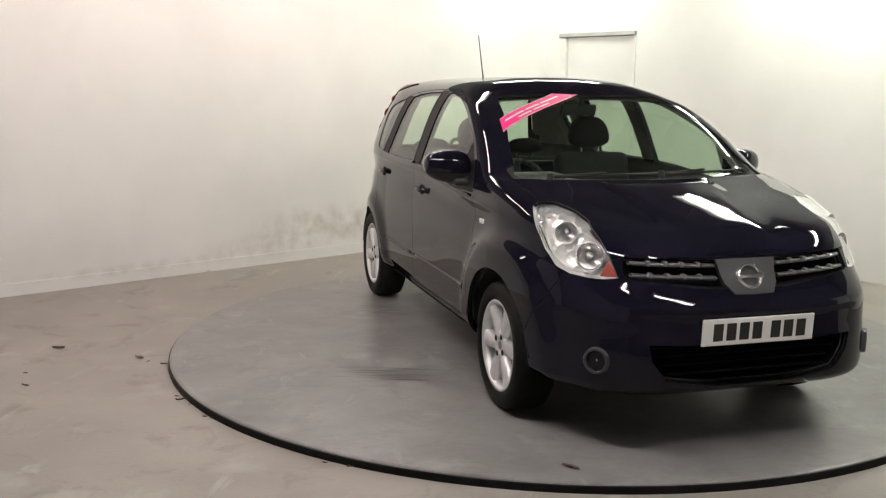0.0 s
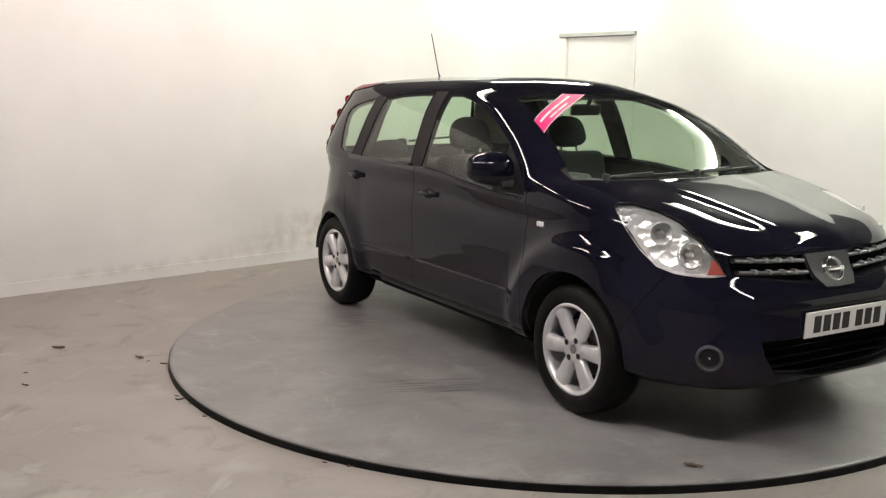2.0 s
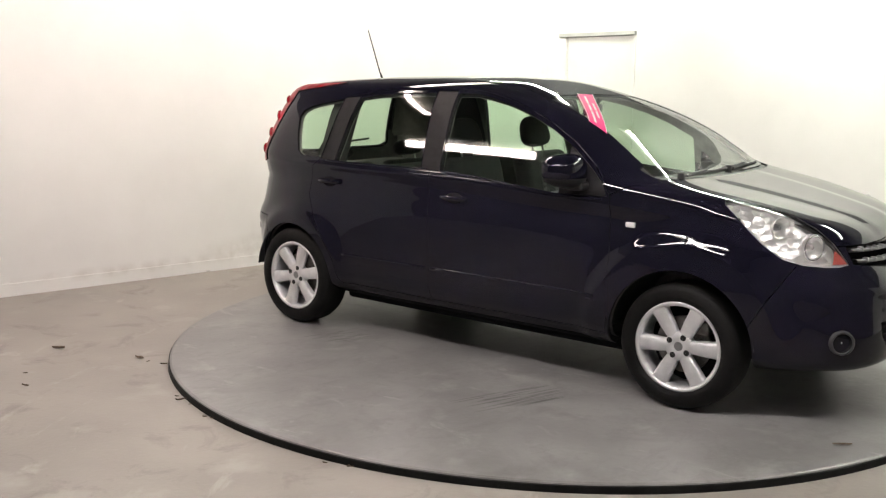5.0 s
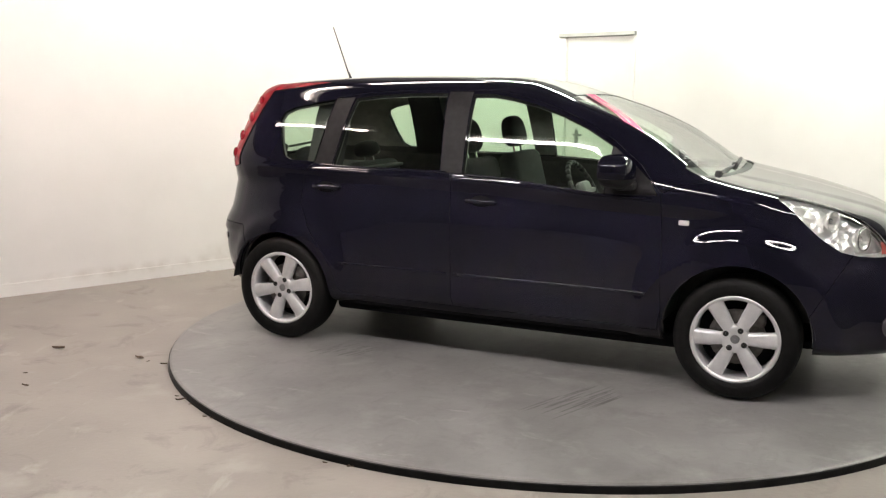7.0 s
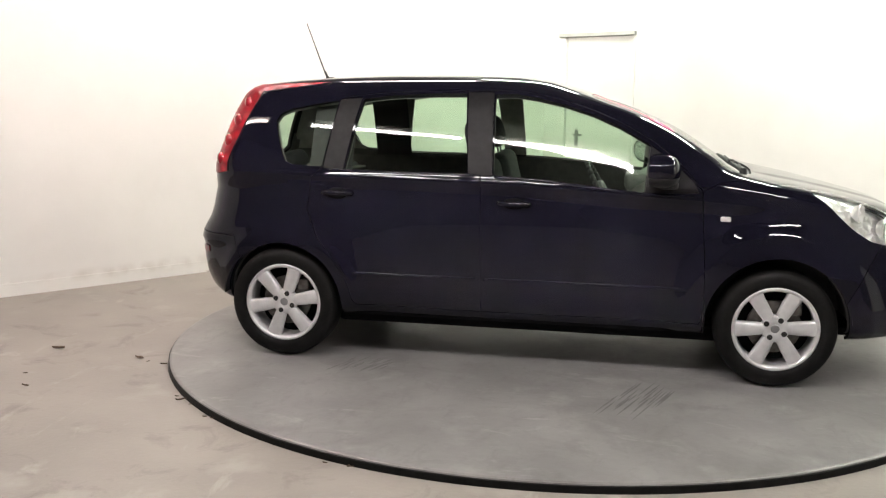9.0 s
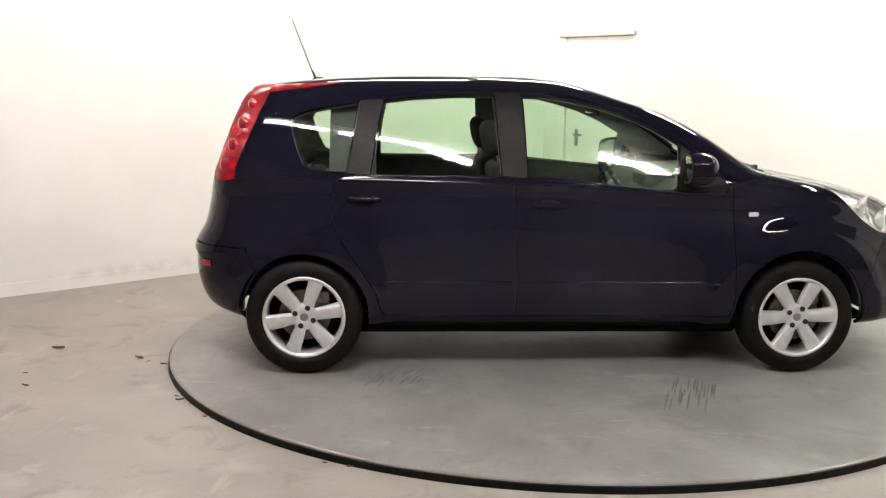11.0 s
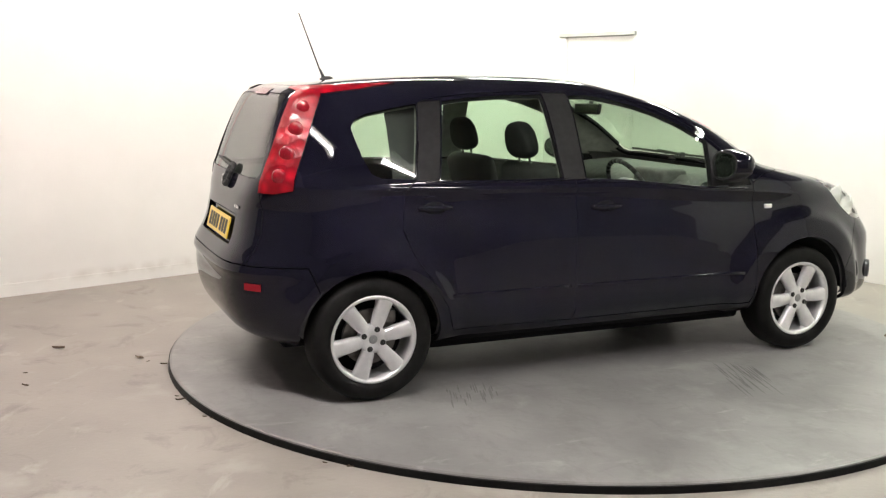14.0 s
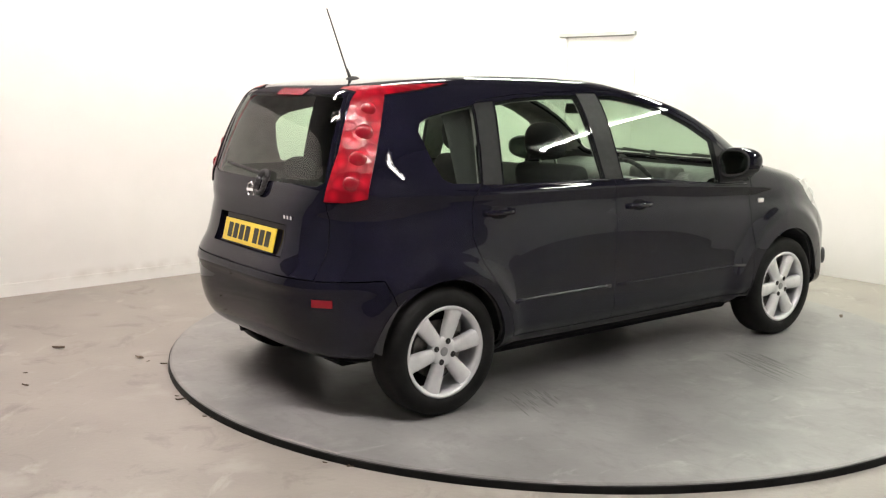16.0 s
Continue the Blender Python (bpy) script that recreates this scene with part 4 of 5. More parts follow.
def wheel(x, s, phase):
    """An alloy wheel with six broad spokes, its outer face towards +y of its own space."""
    hub = new("wheel")
    hub.parent = CAR
    hub.matrix_basis = pose(x, s * 0.728, HUB_Z, 0, 0, 0 if s > 0 else 180)
    bm = bmesh.new()
    spun(bm, [(0.196, -0.085), (0.215, -0.095), (0.27, -0.097), (0.292, -0.085), (0.301, -0.06), (0.303, -0.02), (0.303, 0.02), (0.301, 0.06), (0.295, 0.078), (0.284, 0.091), (0.262, 0.098), (0.240, 0.099), (0.222, 0.094), (0.210, 0.084), (0.196, 0.08)], 72)
    bmesh.ops.recalc_face_normals(bm, faces=bm.faces)
    part("tyre", bm, RUBBER, hub, "black rubber tyre", smooth=True)
    bm = bmesh.new()
    spun(bm, [(0.196, -0.07), (0.190, 0.03), (0.190, 0.050), (0.190, 0.066), (0.196, 0.083), (0.206, 0.090), (0.214, 0.089), (0.216, 0.080)], 72)
    for k in range(6):
        a = radians(phase + 60 * k)
        m = pose(0, 0, 0, 0, -math.degrees(a), 0)
        ring = []
        for r, w, y0, y1 in ((0.030, 0.022, 0.040, 0.074), (0.07, 0.030, 0.045, 0.080), (0.12, 0.035, 0.046, 0.083), (0.165, 0.037, 0.045, 0.083), (0.207, 0.043, 0.045, 0.084)):
            ring.append([bm.verts.new(m @ Vector(p)) for p in ((r, y0, -w), (r, y1 - 0.010, -w), (r, y1 - 0.002, -w * 0.72), (r, y1, 0), (r, y1 - 0.002, w * 0.72), (r, y1 - 0.010, w), (r, y0, w))])
        for p, q in zip(ring, ring[1:]):
            for i in range(6):
                bm.faces.new((p[i], p[i + 1], q[i + 1], q[i]))
    spun(bm, [(0.068, 0.03), (0.070, 0.070), (0.064, 0.077), (0.032, 0.078), (0.028, 0.074), (0.001, 0.074)], 40)
    bmesh.ops.recalc_face_normals(bm, faces=bm.faces)
    part("rim", bm, SILVER, hub, "silver six-spoke alloy rim", smooth=True)
    bm = bmesh.new()
    spun(bm, [(0.02, 0.0), (0.135, 0.0), (0.135, 0.02), (0.02, 0.02)], 40)
    bmesh.ops.recalc_face_normals(bm, faces=bm.faces)
    part("brake_disc", bm, STEEL, hub, "dull steel brake disc")
    part("brake_caliper", box(bmesh.new(), (-0.13, -0.03, 0.06), (-0.06, 0.035, 0.13), 0.012), STEEL, hub, "rusty brake caliper")
    # black disc that stands in for the shade inside the wheel
    bm = bmesh.new()
    spun(bm, [(0.001, -0.05), (0.19, -0.05)], 40)
    part("inner_shade_disc", bm, DARK, hub, "black disc standing in for shade inside the wheel")
    for k in range(4):
        a = radians(phase + 32 + 90 * k)
        bm = bmesh.new()
        spun(bm, [(0.001, 0.083), (0.007, 0.083), (0.0085, 0.079), (0.014, 0.0795), (0.014, 0.074)], 14, Matrix.Translation((0.050 * math.cos(a), 0, 0.050 * math.sin(a))))
        part("wheel_bolt", bm, INK, hub, "dark recessed wheel bolt")
    bm = bmesh.new()
    spun(bm, [(0.001, 0.0775), (0.018, 0.077), (0.022, 0.074)], 24)
    part("centre_cap", bm, SATIN, hub, "grey centre cap")


def lamps():
    for s in (-1, 1):
        lamp = skin("headlamp", panel(HALF, ["headlamp"], lift=0.001, edge=0, both=False, side=s), CLEAR, CAR, "large clear almond-shaped headlamp")
        lamp.visible_shadow = False
        skin("reflector", panel(HALF, ["headlamp"], lift=-0.002, gap=0, both=False, side=s, recess=(-0.055, -s * 0.05, 0)), REFLECTOR, lamp, "bright chrome reflector housing", plain=True)
        for (y, z, r, mat, name) in ((0.672, 0.885, 0.046, REFLECTOR, "projector_bowl"), (0.625, 0.805, 0.058, REFLECTOR, "round_reflector")):
            x = end_x(y, z) - 0.045
            bm = bmesh.new()
            m = Matrix.Translation((x, s * (y - 0.02), z)) @ pose(0, 0, 0, 0, 0, -90 + s * 28)
            spun(bm, [(0.001, -0.03), (r * 0.45, -0.026), (r * 0.8, -0.008), (r, 0.02), (r * 1.06, 0.022), (r * 1.06, 0.012)], 28, m)
            part(name, bm, mat, lamp, "round chrome reflector", smooth=True)
            bm = bmesh.new()
            spun(bm, [(0.001, 0.012), (0.012, 0.008), (0.016, -0.02)], 16, m)
            part("bulb", bm, PALE_LENS if name == "round_reflector" else SATIN, lamp, smooth=True)
        bm = bmesh.new()
        for k in range(36):
            a, b = 2 * math.pi * k / 36, 2 * math.pi * (k + 1) / 36
            rod(bm, *[m @ Vector((0.054 * math.cos(q), 0.022, 0.056 * math.sin(q))) for q in (a, b)], 0.0045, 0.0045, 8)
        part("lamp_ring", bm, CHROME, lamp, "slim chrome oval ring", smooth=True)
        for k in range(3):
            m2 = Matrix.Translation((end_x(0.742 - 0.004 * k, 0.955 - 0.022 * k) - 0.075 + 0.012 * k, s * (0.728 - 0.010 * k), 0.958 - 0.026 * k)) @ pose(0, 0, 0, 0, 0, -90 + s * 45)
            part("side_bulb", spun(bmesh.new(), [(0.001, 0.010), (0.009, 0.006), (0.013, -0.006), (0.013, -0.02)], 16, m2), CHROME, lamp, "small chrome bulb cover", smooth=True)
        rows = []
        for i in range(5):
            z = 0.738 + 0.055 * i / 4
            wide = 0.060 * (1 - i / 4.6)
            rows.append([(end_x(y, z) - 0.014, s * y, z) for y in [0.546 + 0.004 * i + wide * k / 5 for k in range(6)]])
        part("indicator", sheet(bmesh.new(), rows), AMBER, lamp, "reddish amber indicator corner", smooth=True)
        tail = skin("tail_lamp", panel(HALF, ["tail_lamp"], lift=0.006, edge=0.03, gap=0.001, both=False, side=s), RED, CAR, "tall red tail lamp with an arm along the roof")
        for z, u, r in ((1.075, -0.735, 0.036), (1.175, -0.715, 0.040), (1.285, -0.700, 0.040), (1.385, -0.695, 0.034)):
            lo_y, hi_y = 0.40, level_at(z)[3]
            for _ in range(30):
                y = (lo_y + hi_y) / 2
                lo_y, hi_y = (y, hi_y) if R2 * (end_x(y, z, False) + y) < u else (lo_y, y)
            x = end_x(y, z, False)
            bm = bmesh.new()
            spun(bm, [(0.001, 0.012), (r * 0.35, 0.0105), (r * 0.7, 0.006), (r * 0.92, 0.0), (r, -0.012)], 24, Matrix.Translation((x - 0.006, s * (y + 0.006), z)) @ pose(0, 0, 0, 0, 0, 90 - s * 45))
            part("round_lens", bm, RED_DEEP, tail, "domed deep red lens", smooth=True)
        # fog lamp with its bezel
        x = end_x(0.640, 0.408) - 0.017
        m = Matrix.Translation((x, s * 0.640, 0.408)) @ pose(0, 0, 0, 0, 0, -90 + s * 50)
        fog = part("fog_lamp", spun(bmesh.new(), [(0.001, -0.020), (0.015, -0.018), (0.030, -0.008), (0.040, 0.006), (0.043, 0.012)], 28, m), SMOKED, CAR, "round front fog lamp", smooth=True)
        part("bulb", spun(bmesh.new(), [(0.001, 0.004), (0.009, 0.001), (0.013, -0.008), (0.014, -0.02)], 20, m), REFLECTOR, fog, "small bright bulb shield", smooth=True)
        part("bezel", spun(bmesh.new(), [(0.042, 0.0), (0.043, 0.016), (0.048, 0.020), (0.054, 0.015), (0.058, -0.02)], 28, m), BADGE, fog, "dark grey bezel", smooth=True)
        # rear reflector in the bumper
        rows = [[(end_x(y, z, False) - 0.006 + 0.014 * (z < 0.6), s * y, z) for y in [0.585 + 0.072 * k / 6 for k in range(7)]] for z in (0.540, 0.556, 0.574)]
        part("rear_reflector", sheet(bmesh.new(), rows), RED_DEEP, CAR, "small red bumper reflector", smooth=True)
        # side repeater
        x, z = 1.029, 0.85
        part("side_repeater", box(bmesh.new(), (x - 0.026, s * side_y(x, z) - 0.008, z - 0.013), (x + 0.026, s * side_y(x, z) + 0.008, z + 0.013), 0.006), PALE_LENS, CAR, "clear side indicator repeater")
    rows = [[(end_x(y, z, False) - 0.006, y, z) for y in [-0.13 + 0.26 * k / 8 for k in range(9)]] for z in (1.442, 1.452, 1.462, 1.472)]
    part("high_brake_lamp", sheet(bmesh.new(), rows), RED_DEEP, CAR, "red high-level brake lamp", smooth=True)


def front_face():
    for k, (za, zb) in enumerate(((0.778, 0.793), (0.731, 0.748))):
        for s in (-1, 1):
            pts = []
            for i in range(9):
                y = 0.145 + (0.50 - 0.145) * i / 8
                z = za + (zb - za) * i / 8
                pts.append(((end_x(y, z) - 0.014, s * y, z), 0.0085))
            bm = bmesh.new()
            rings = []
            for (c, h) in pts:
                rings.append([bm.verts.new((c[0] + 0.016 * math.cos(a), c[1], c[2] + h * math.sin(a))) for a in [2 * math.pi * j / 10 for j in range(10)]])
            for p, q in zip(rings, rings[1:]):
                for j in range(10):
                    bm.faces.new((p[j], p[(j + 1) % 10], q[(j + 1) % 10], q[j]))
            bmesh.ops.recalc_face_normals(bm, faces=bm.faces)
            part("grille_slat", bm, GRILLE_GREY, CAR, "satin grey grille slat", smooth=True)
            for y in (0.22, 0.29, 0.36, 0.43):
                z = za + (zb - za) * (y - 0.145) / 0.355 + 0.005
                bm = bmesh.new()
                box(bm, (-0.014, -0.010, -0.011), (0.014, 0.010, 0.011), 0.006, Matrix.Translation((end_x(y, z) - 0.008, s * y, z)))
                part("grille_stud", bm, SATIN, CAR, "satin grey grille upright")
    # round emblem: plain ring with a crossbar
    x = end_x(0, 0.737) + 0.012
    lean = Matrix.Translation((x, 0, 0.737)) @ pose(0, 0, 0, 0, -27, 0) @ pose(0, 0, 0, 0, 0, -90)
    bm = bmesh.new()
    spun(bm, [(0.042, -0.02), (0.044, 0.007), (0.050, 0.011), (0.056, 0.007), (0.058, -0.02)], 40, lean)
    box(bm, (-0.062, 0.0, -0.010), (0.062, 0.010, 0.010), 0.003, lean)
    part("front_emblem", bm, CHROME, CAR, "chrome ring emblem with a crossbar", smooth=True)
    x = end_x(0, 1.0, False) - 0.004
    bm = bmesh.new()
    m = Matrix.Translation((x - 0.004, 0.048, 0.992)) @ pose(0, 0, 0, 0, 0, 90)
    spun(bm, [(0.030, 0.0), (0.031, 0.005), (0.034, 0.007), (0.037, 0.005), (0.038, 0.0)], 32, m)
    box(bm, (-0.042, 0.0, -0.007), (0.042, 0.007, 0.007), 0.002, m)
    part("rear_emblem", bm, CHROME, CAR, "chrome ring emblem with a crossbar", smooth=True)
    # small chrome script badge beside the plate, drawn as plain bars
    badge = None
    for k in range(3):
        y = -0.315 - 0.026 * k
        bm = box(bmesh.new(), (end_x(y, 0.90, False) - 0.004, y - 0.009, 0.893), (end_x(y, 0.90, False) + 0.004, y + 0.009, 0.911), 0.002)
        if badge is None:
            badge = part("script_badge", bm, CHROME, CAR, "small chrome script badge")
        else:
            part("script_bar", bm, CHROME, badge)
    # horizontal bars in the lower intake
    for z in (0.345, 0.385, 0.425, 0.462):
        bm = bmesh.new()
        half = 0.36 + 0.1 * (z - 0.345) / 0.12
        box(bm, (end_x(0, z) - 0.115, -half, z - 0.005), (end_x(0, z) - 0.085, half, z + 0.005), 0.003)
        part("intake_bar", bm, DARK, CAR, "black intake bar")


def number_plate(x, z, lean, mat, facing, label):
    base = part("number_plate", box(bmesh.new(), (-0.26, -0.004, -0.0555), (0.26, 0.004, 0.0555), 0.003, Matrix.Translation((x, 0, z)) @ pose(0, 0, 0, 0, lean, 0) @ pose(0, 0, 0, 0, 0, 90 * facing)), mat, CAR, label)
    for c in (-0.188, -0.128, -0.068, -0.008, 0.078, 0.138, 0.198):
        bm = box(bmesh.new(), (c - 0.022, -0.0052, -0.036), (c + 0.022, -0.0040, 0.036), 0.0, Matrix.Translation((x, 0, z)) @ pose(0, 0, 0, 0, lean, 0) @ pose(0, 0, 0, 0, 0, 90 * facing))
        part("plate_bar", bm, INK, base, "plain black bar")


def door_mirror(s):
    """A rounded mirror pod on a short black arm, its glass facing the tail."""
    base = new("door_mirror")
    base.parent = CAR
    place = Matrix.Translation((0.700, -0.885, 1.090)) @ pose(0, 0, 0, 0, 0, -4) if s < 0 else Matrix.Translation((0.665, 0.845, 1.080)) @ pose(0, 0, 0, 0, 0, 35)

    def pod():
        bm = bmesh.new()
        bmesh.ops.create_uvsphere(bm, u_segments=36, v_segments=24, radius=1)
        for v in bm.verts:
            c = [math.copysign(abs(k) ** 0.78, k) for k in v.co]
            out = s * c[1]
            v.co = Vector((0.095 * c[0], 0.122 * c[1], (0.083 - 0.012 * out) * c[2] + 0.008 * out))
        return bm

    def keep(bm, co, no):
        bmesh.ops.bisect_plane(bm, geom=list(bm.verts) + list(bm.edges) + list(bm.faces), plane_co=co, plane_no=no, clear_outer=True)

    cap, low = pod(), pod()
    for bm in (cap, low):
        keep(bm, (-0.052, 0, 0), (-1, 0, 0))
    keep(cap, (0, 0, -0.030), (0, 0, -1))
    keep(low, (0, 0, -0.032), (0, 0, 1))
    for bm in (cap, low):
        bmesh.ops.transform(bm, matrix=place, verts=bm.verts)
    part("mirror_cap", cap, PAINT, base, smooth=True)
    part("mirror_base", low, PLASTIC, base, "black plastic mirror base", smooth=True)
    bezel = pod()
    keep(bezel, (-0.052, 0, 0), (-1, 0, 0))
    keep(bezel, (-0.046, 0, 0), (1, 0, 0))
    rim = [e for e in bezel.edges if e.is_boundary and all(v.co.x < -0.05 for v in e.verts)]
    bmesh.ops.contextual_create(bezel, geom=rim)
    bmesh.ops.transform(bezel, matrix=place @ Matrix.Translation((0.001, 0, 0)), verts=bezel.verts)
    part("mirror_bezel", bezel, PLASTIC, base, "black mirror surround")
    face = bmesh.new()
    ring = []
    for k in range(32):
        a = 2 * math.pi * k / 32
        c, d = math.copysign(abs(math.cos(a)) ** 0.7, math.cos(a)), math.copysign(abs(math.sin(a)) ** 0.7, math.sin(a))
        ring.append(face.verts.new(place @ Vector((-0.0535, 0.098 * c, (0.064 - 0.008 * s * c) * d + 0.006 * s * c))))
    face.faces.new(ring)
    bmesh.ops.solidify(face, geom=list(face.faces), thickness=0.0015)
    bmesh.ops.recalc_face_normals(face, faces=face.faces)
    part("mirror_glass", face, MIRROR, base, "mirror glass")
    part("mirror_arm", box(bmesh.new(), (0.69, min(s * 0.75, s * 0.87), 0.995), (0.79, max(s * 0.75, s * 0.87), 1.040), 0.018), PLASTIC, base, "black mirror arm")


def small_outside():
    aerial = part("aerial", rod(bmesh.new(), (-1.300, 0, 1.53), (-1.424, 0, 1.855), 0.0045, 0.0032), INK, CAR, "thin black roof aerial")
    bm = bmesh.new()
    bmesh.ops.create_uvsphere(bm, u_segments=20, v_segments=10, radius=1, matrix=Matrix.Translation((-1.275, 0, 1.515)) @ Matrix.Diagonal((0.042, 0.022, 0.02, 1)))
    rod(bm, (-1.29, 0, 1.52), (-1.312, 0, 1.57), 0.009, 0.005)
    part("aerial_base", bm, PLASTIC, aerial, smooth=True)
    # windscreen wipers
    for pts in (((1.13, -0.50, 1.066), (1.13, 0.08, 1.075)), ((1.12, 0.10, 1.07), (1.08, 0.60, 1.085))):
        a, b = Vector(pts[0]), Vector(pts[1])
        wiper = part("wiper", rod(bmesh.new(), a, (a + b) / 2 + Vector((0.005, 0, 0.012)), 0.010, 0.006), PLASTIC, CAR, "black windscreen wiper")
        bm = bmesh.new()
        for k in range(10):
            p, q = a.lerp(b, 0.08 + 0.092 * k), a.lerp(b, 0.08 + 0.092 * (k + 1))
            for v in (p, q):
                v.x = end_x(v.y, v.z) + 0.008
            rod(bm, p, q, 0.006, 0.006, 6)
        part("wiper_blade", bm, INK, wiper, "thin black wiper blade")
        part("wiper_pivot", spun(bmesh.new(), [(0.001, 0.02), (0.016, 0.018), (0.02, -0.02)], 14, Matrix.Translation(a) @ pose(0, 0, 0, 90)), PLASTIC, wiper)
    # rear wiper with its chunky pivot cover
    bm = bmesh.new()
    loop = []
    for k in range(24):
        a = 2 * math.pi * k / 24
        c, d = math.copysign(abs(math.cos(a)) ** 0.6, math.cos(a)), math.copysign(abs(math.sin(a)) ** 0.6, math.sin(a))
        y, z = -0.04 + 0.036 * c, 1.035 + 0.050 * d
        loop.append(Vector((end_x(y, z, False) - 0.016, y, z)))
    for p, q in zip(loop, loop[1:] + loop[:1]):
        rod(bm, p, q, 0.013, 0.013, 10)
    rear = part("rear_wiper", bm, PLASTIC, CAR, "black rear wiper with a chunky pivot", smooth=True)
    bm = bmesh.new()
    for k in range(8):
        y0, y1 = 0.02 + 0.045 * k, 0.02 + 0.045 * (k + 1)
        z0 = 1.075 + 0.003 * k
        rod(bm, (end_x(y0, z0, False) - 0.012, y0, z0), (end_x(y1, z0 + 0.003, False) - 0.012, y1, z0 + 0.003), 0.008, 0.008, 8)
    part("rear_wiper_blade", bm, INK, rear)
    # exhaust tip and towing eye cover under the bumper
    part("exhaust_pipe", rod(bmesh.new(), (-1.45, 0.36, 0.25), (-1.74, 0.36, 0.24), 0.020, 0.020, 16), EDGE, CAR, "plain black exhaust pipe")
    # pink strip on the windscreen
    lo = [Vector((-0.590, 0.654)), Vector((-0.613, 0.774))]
    hi = [Vector((-0.153, 0.316)), Vector((-0.006, 0.329))]

    def screen_z(x, y):
        a, b = 1.05, 1.47
        for _ in range(30):
            m = (a + b) / 2
            a, b = (m, b) if end_x(y, m) > x else (a, m)
        return a

    def strip(bm, u0, u1, v0, v1, lift):
        rows = []
        for i in range(13):
            u = u0 + (u1 - u0) * i / 12
            row = []
            for k in range(5):
                v = v0 + (v1 - v0) * k / 4
                p = (lo[0].lerp(hi[0], u)).lerp(lo[1].lerp(hi[1], u), v)
                row.append((p.y + lift * 0.6, p.x, screen_z(p.y, p.x) + lift))
            rows.append(row)
        return sheet(bm, rows)
    sticker = part("windscreen_sticker", strip(bmesh.new(), 0, 1, 0, 1, 0.003), PINK, CAR, "bright pink diagonal windscreen sticker")
    for u0, u1, v0, v1 in ((0.06, 0.34, 0.34, 0.48), (0.37, 0.58, 0.34, 0.48), (0.61, 0.90, 0.34, 0.48), (0.22, 0.40, 0.66, 0.78), (0.43, 0.66, 0.66, 0.78), (0.0, 1.0, 0.0, 0.04), (0.0, 1.0, 0.96, 1.0)):
        part("sticker_bar", strip(bmesh.new(), u0, u1, v0, v1, 0.005), PLATE_WHITE, sticker, "white bar")


def cushion(lo, hi, bevel, m):
    bm = bmesh.new()
    box(bm, lo, hi, bevel, m)
    return bm


def seat(x, y, front=True):
    base = new("seat")
    base.parent = CAR
    w = 0.25 if front else 0.30
    part("seat_cushion", cushion((-0.25, -w, 0), (0.27, w, 0.16), 0.05, pose(x, y, 0.44, 0, -6, 0)), CLOTH, base, smooth=True)
    part("seat_back", cushion((-0.06, -w, 0), (0.07, w, 0.60 if front else 0.50), 0.055, pose(x - 0.22, y, 0.50, 0, -14 if front else -18, 0)), CLOTH, base, smooth=True)
    top = pose(x - 0.22, y, 0.50, 0, -14 if front else -18, 0)
    h = 0.60 if front else 0.50
    bm = bmesh.new()
    tall = 0.20 if front else 0.11
    bmesh.ops.create_uvsphere(bm, u_segments=24, v_segments=16, radius=1)
    for v in bm.verts:
        c = [math.copysign(abs(k) ** 0.72, k) for k in v.co]
        v.co = top @ Vector((0.055 * c[0], (0.135 - 0.02 * c[2]) * c[1], h + 0.03 + tall / 2 + tall / 2 * c[2]))
    rest = part("headrest", bm, CLOTH, base, "dark cloth headrest", smooth=True)
    for k in (-0.06, 0.06):
        part("headrest_post", rod(bmesh.new(), top @ Vector((0, k, h - 0.02)), top @ Vector((0, k, h + 0.06)), 0.007, 0.007), CHROME, rest)


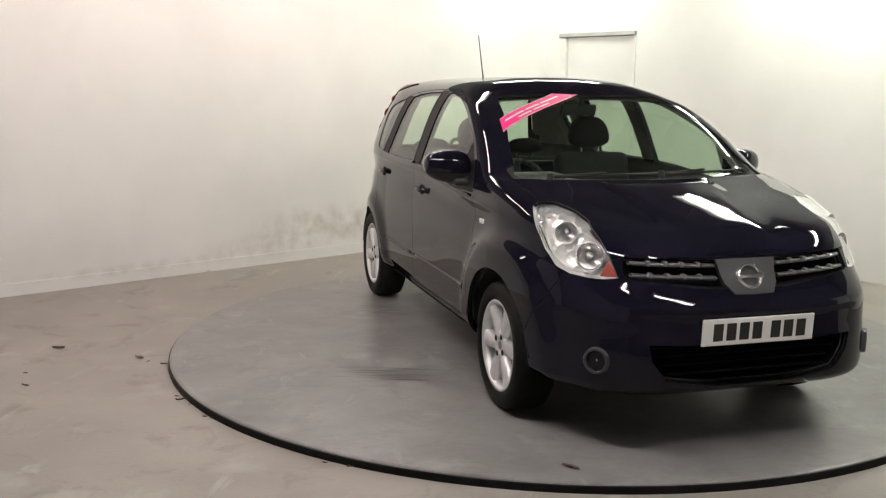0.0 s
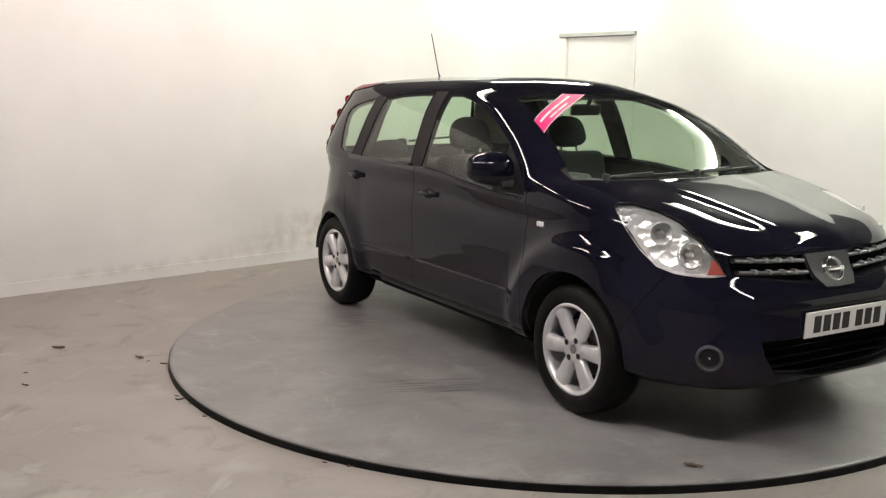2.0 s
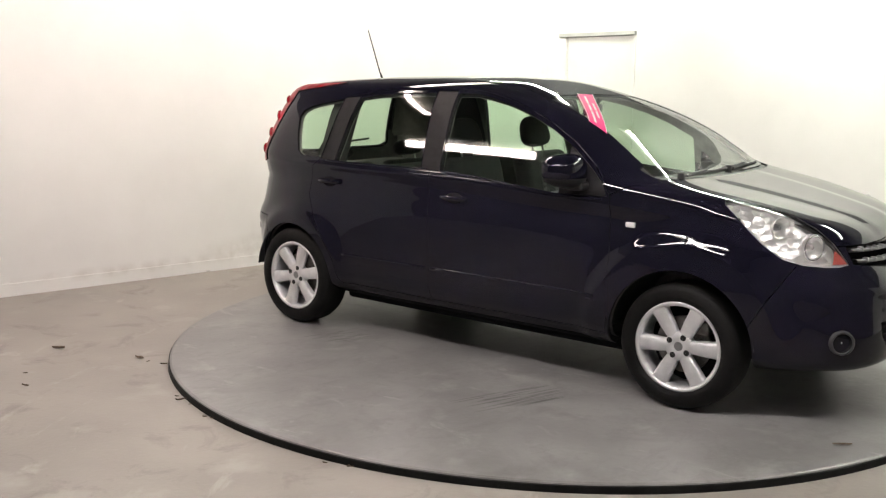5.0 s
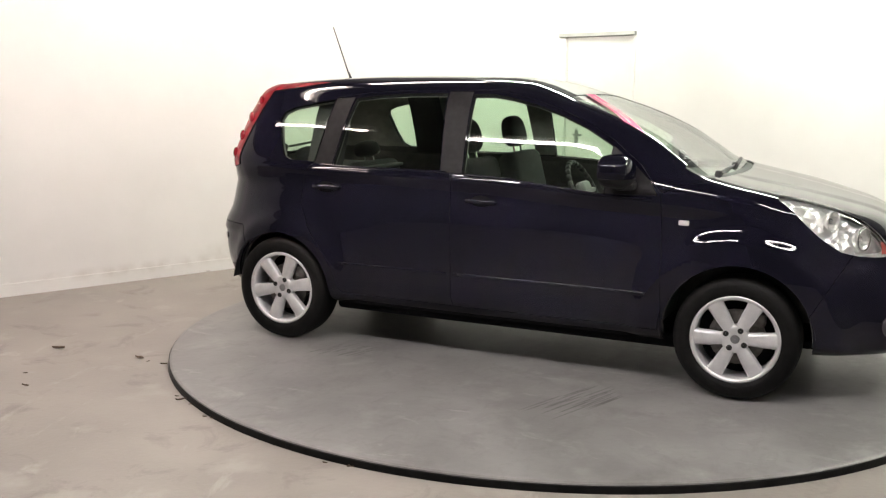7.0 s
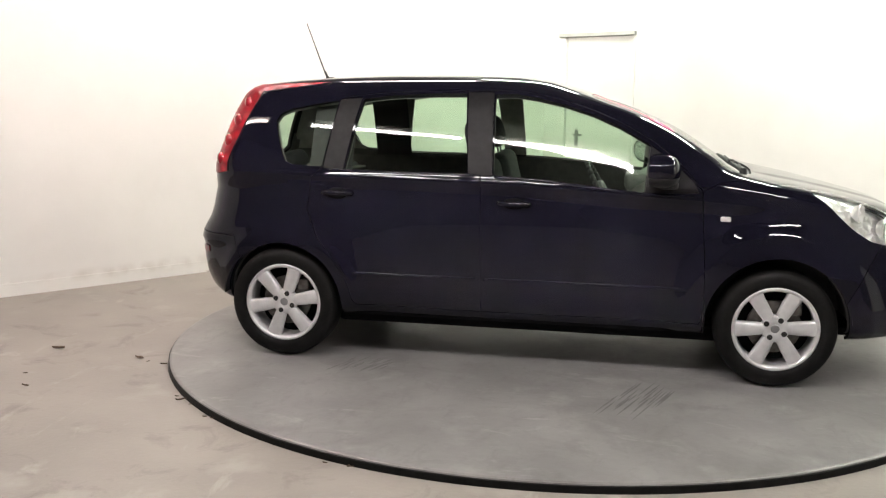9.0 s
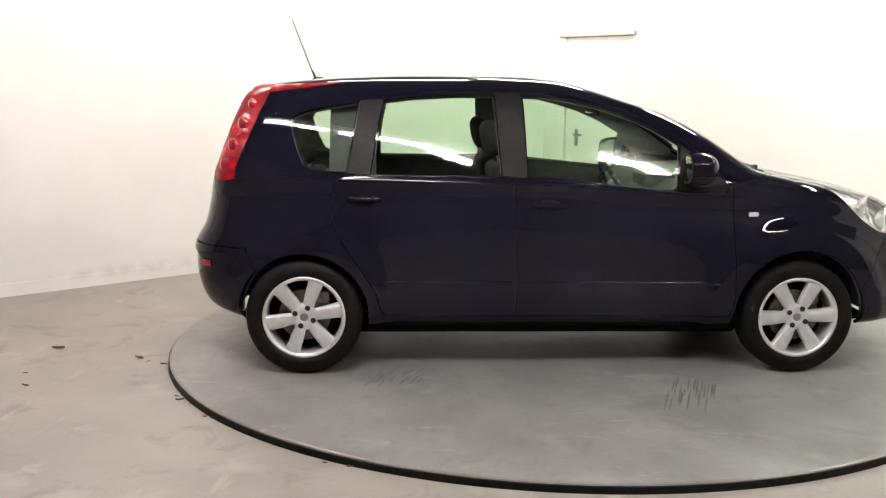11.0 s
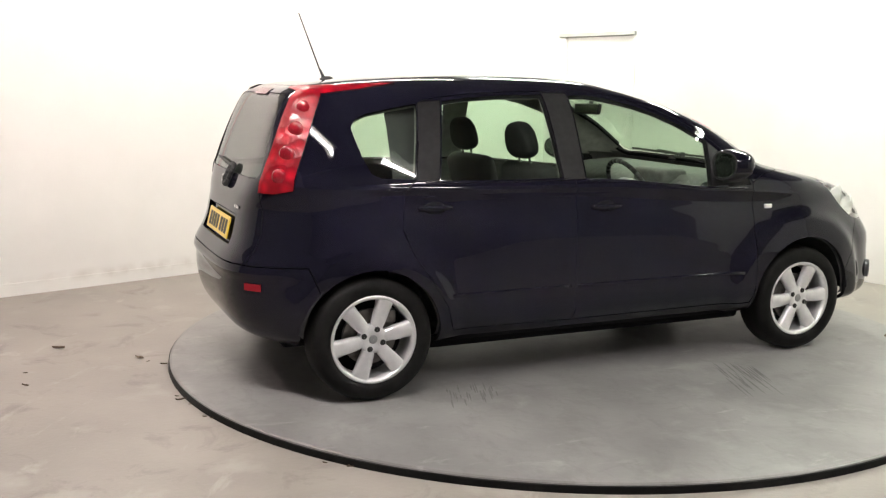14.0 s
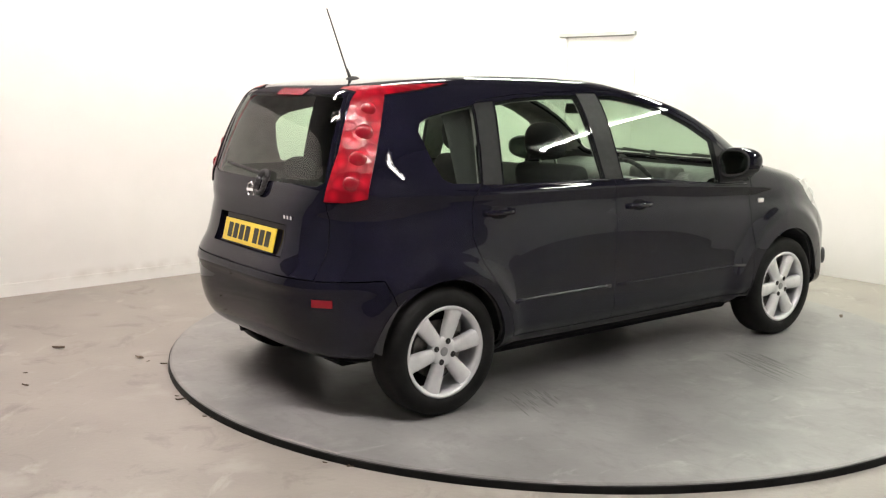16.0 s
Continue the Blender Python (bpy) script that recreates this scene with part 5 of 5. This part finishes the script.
def cabin():
    for s in (-1, 1):
        seat(0.09, s * 0.37)
        seat(-0.98, s * 0.36, False)
    bm = bmesh.new()
    rows = []
    for x, z in ((0.52, 0.60), (0.50, 0.78), (0.54, 0.93), (0.62, 0.985), (0.80, 1.005), (1.02, 1.015), (1.14, 1.0)):
        rows.append([(x + 0.04 * abs(y), y, z + (0.025 if -0.55 < y < -0.15 and 0.5 < x < 0.75 else 0)) for y in [-0.72 + 0.09 * k for k in range(17)]])
    part("dashboard", sheet(bm, rows), DASH, CAR, "dark grey dashboard", smooth=True)
    m = pose(0.40, -0.37, 0.925, 0, 0, 0) @ pose(0, 0, 0, 0, 62, 0)
    bm = bmesh.new()
    for k in range(28):
        a, b = 2 * math.pi * k / 28, 2 * math.pi * (k + 1) / 28
        rod(bm, m @ Vector((0.18 * math.cos(a), 0.18 * math.sin(a), 0)), m @ Vector((0.18 * math.cos(b), 0.18 * math.sin(b), 0)), 0.014, 0.014, 8)
    wheel_ob = part("steering_wheel", bm, PLASTIC, CAR, "black steering wheel", smooth=True)
    bm = bmesh.new()
    box(bm, (-0.06, -0.07, -0.02), (0.06, 0.07, 0.03), 0.02, m)
    for e in ((0, 0.17, 0), (0, -0.17, 0), (0.17, 0, 0)):
        rod(bm, m @ Vector((0, 0, 0)), m @ Vector(e), 0.018, 0.014, 8)
    part("steering_hub", bm, SATIN, wheel_ob, "grey steering hub with spokes")
    part("instrument_hood", cushion((0.52, -0.52, 0.95), (0.70, -0.22, 1.04), 0.03, Matrix()), DASH, CAR, smooth=True)
    inside_mirror = part("rear_view_mirror", cushion((-0.012, -0.115, -0.032), (0.012, 0.115, 0.032), 0.011, pose(0.335, 0.0, 1.365, 0, 12, 8)), PLASTIC, CAR, "black rear-view mirror", smooth=True)
    part("mirror_stem", rod(bmesh.new(), (0.345, 0, 1.38), (0.375, 0, 1.425), 0.01, 0.014), PLASTIC, inside_mirror)
    part("mirror_face", box(bmesh.new(), (-0.0135, -0.105, -0.026), (-0.012, 0.105, 0.026), 0, pose(0.335, 0.0, 1.365, 0, 12, 8)), MIRROR, inside_mirror)
    for s in (-1, 1):
        rows = [[(x, s * (side_y(x, z) - 0.075), z) for x in (-0.93, -1.0, -1.08, -1.17)] for z in (1.02, 1.1, 1.2, 1.3, 1.40, 1.43)]
        part("inner_pillar_trim", sheet(bmesh.new(), rows), PLASTIC, CAR, "dark inner pillar trim", smooth=True)
    part("parcel_shelf", cushion((-1.72, -0.60, 0.93), (-1.22, 0.60, 0.955), 0.01, Matrix()), LINING, CAR, "dark parcel shelf")


car_panels()
car_lining()
for x, phase_r, phase_l in ((HUB_F, 3, 20), (HUB_R, 11, 35)):
    wheel(x, -1, 180 - phase_r)
    wheel(x, 1, phase_l)
lamps()
front_face()
number_plate(2.134, 0.532, 3, PLATE_WHITE, 1, "white front number plate with black bars")
number_plate(-1.862, 0.787, 14, PLATE_YELLOW, -1, "yellow rear number plate with black bars")
for s in (-1, 1):
    door_mirror(s)
small_outside()
cabin()
HALF.free()

scraps()
tyre_marks()
DISC_LEAF = tagged(part("dry_leaf", sheet(bmesh.new(), [[(0.02 * (i - 2), 0.012 * (k - 1) * (1 - 0.2 * abs(i - 2)), 0.002 + 0.003 * abs(k - 1) + 0.001 * i) for k in range(3)] for i in range(5)]), LEAF), "small brown dry leaf on the turntable", "leaf")


def motions():
    rows, table_rows = [], []
    for k in range(17):
        a = turn(k)
        m = pose(0, 0, 0, 0, 0, a)
        rows.append((k, pose(0, 0, TABLE_TOP, 0, 0, a) @ pose(-0.119, 0.028, 0)))
        table_rows.append((k, m))
    walk(CAR, rows)
    walk(TABLE, table_rows)
    walk(DISC_LEAF, [(k, pose(0, 0, TABLE_TOP, 0, 0, turn(k)) @ pose(1.94, -0.75, 0, 0, 0, 30)) for k in range(17)])


motions()
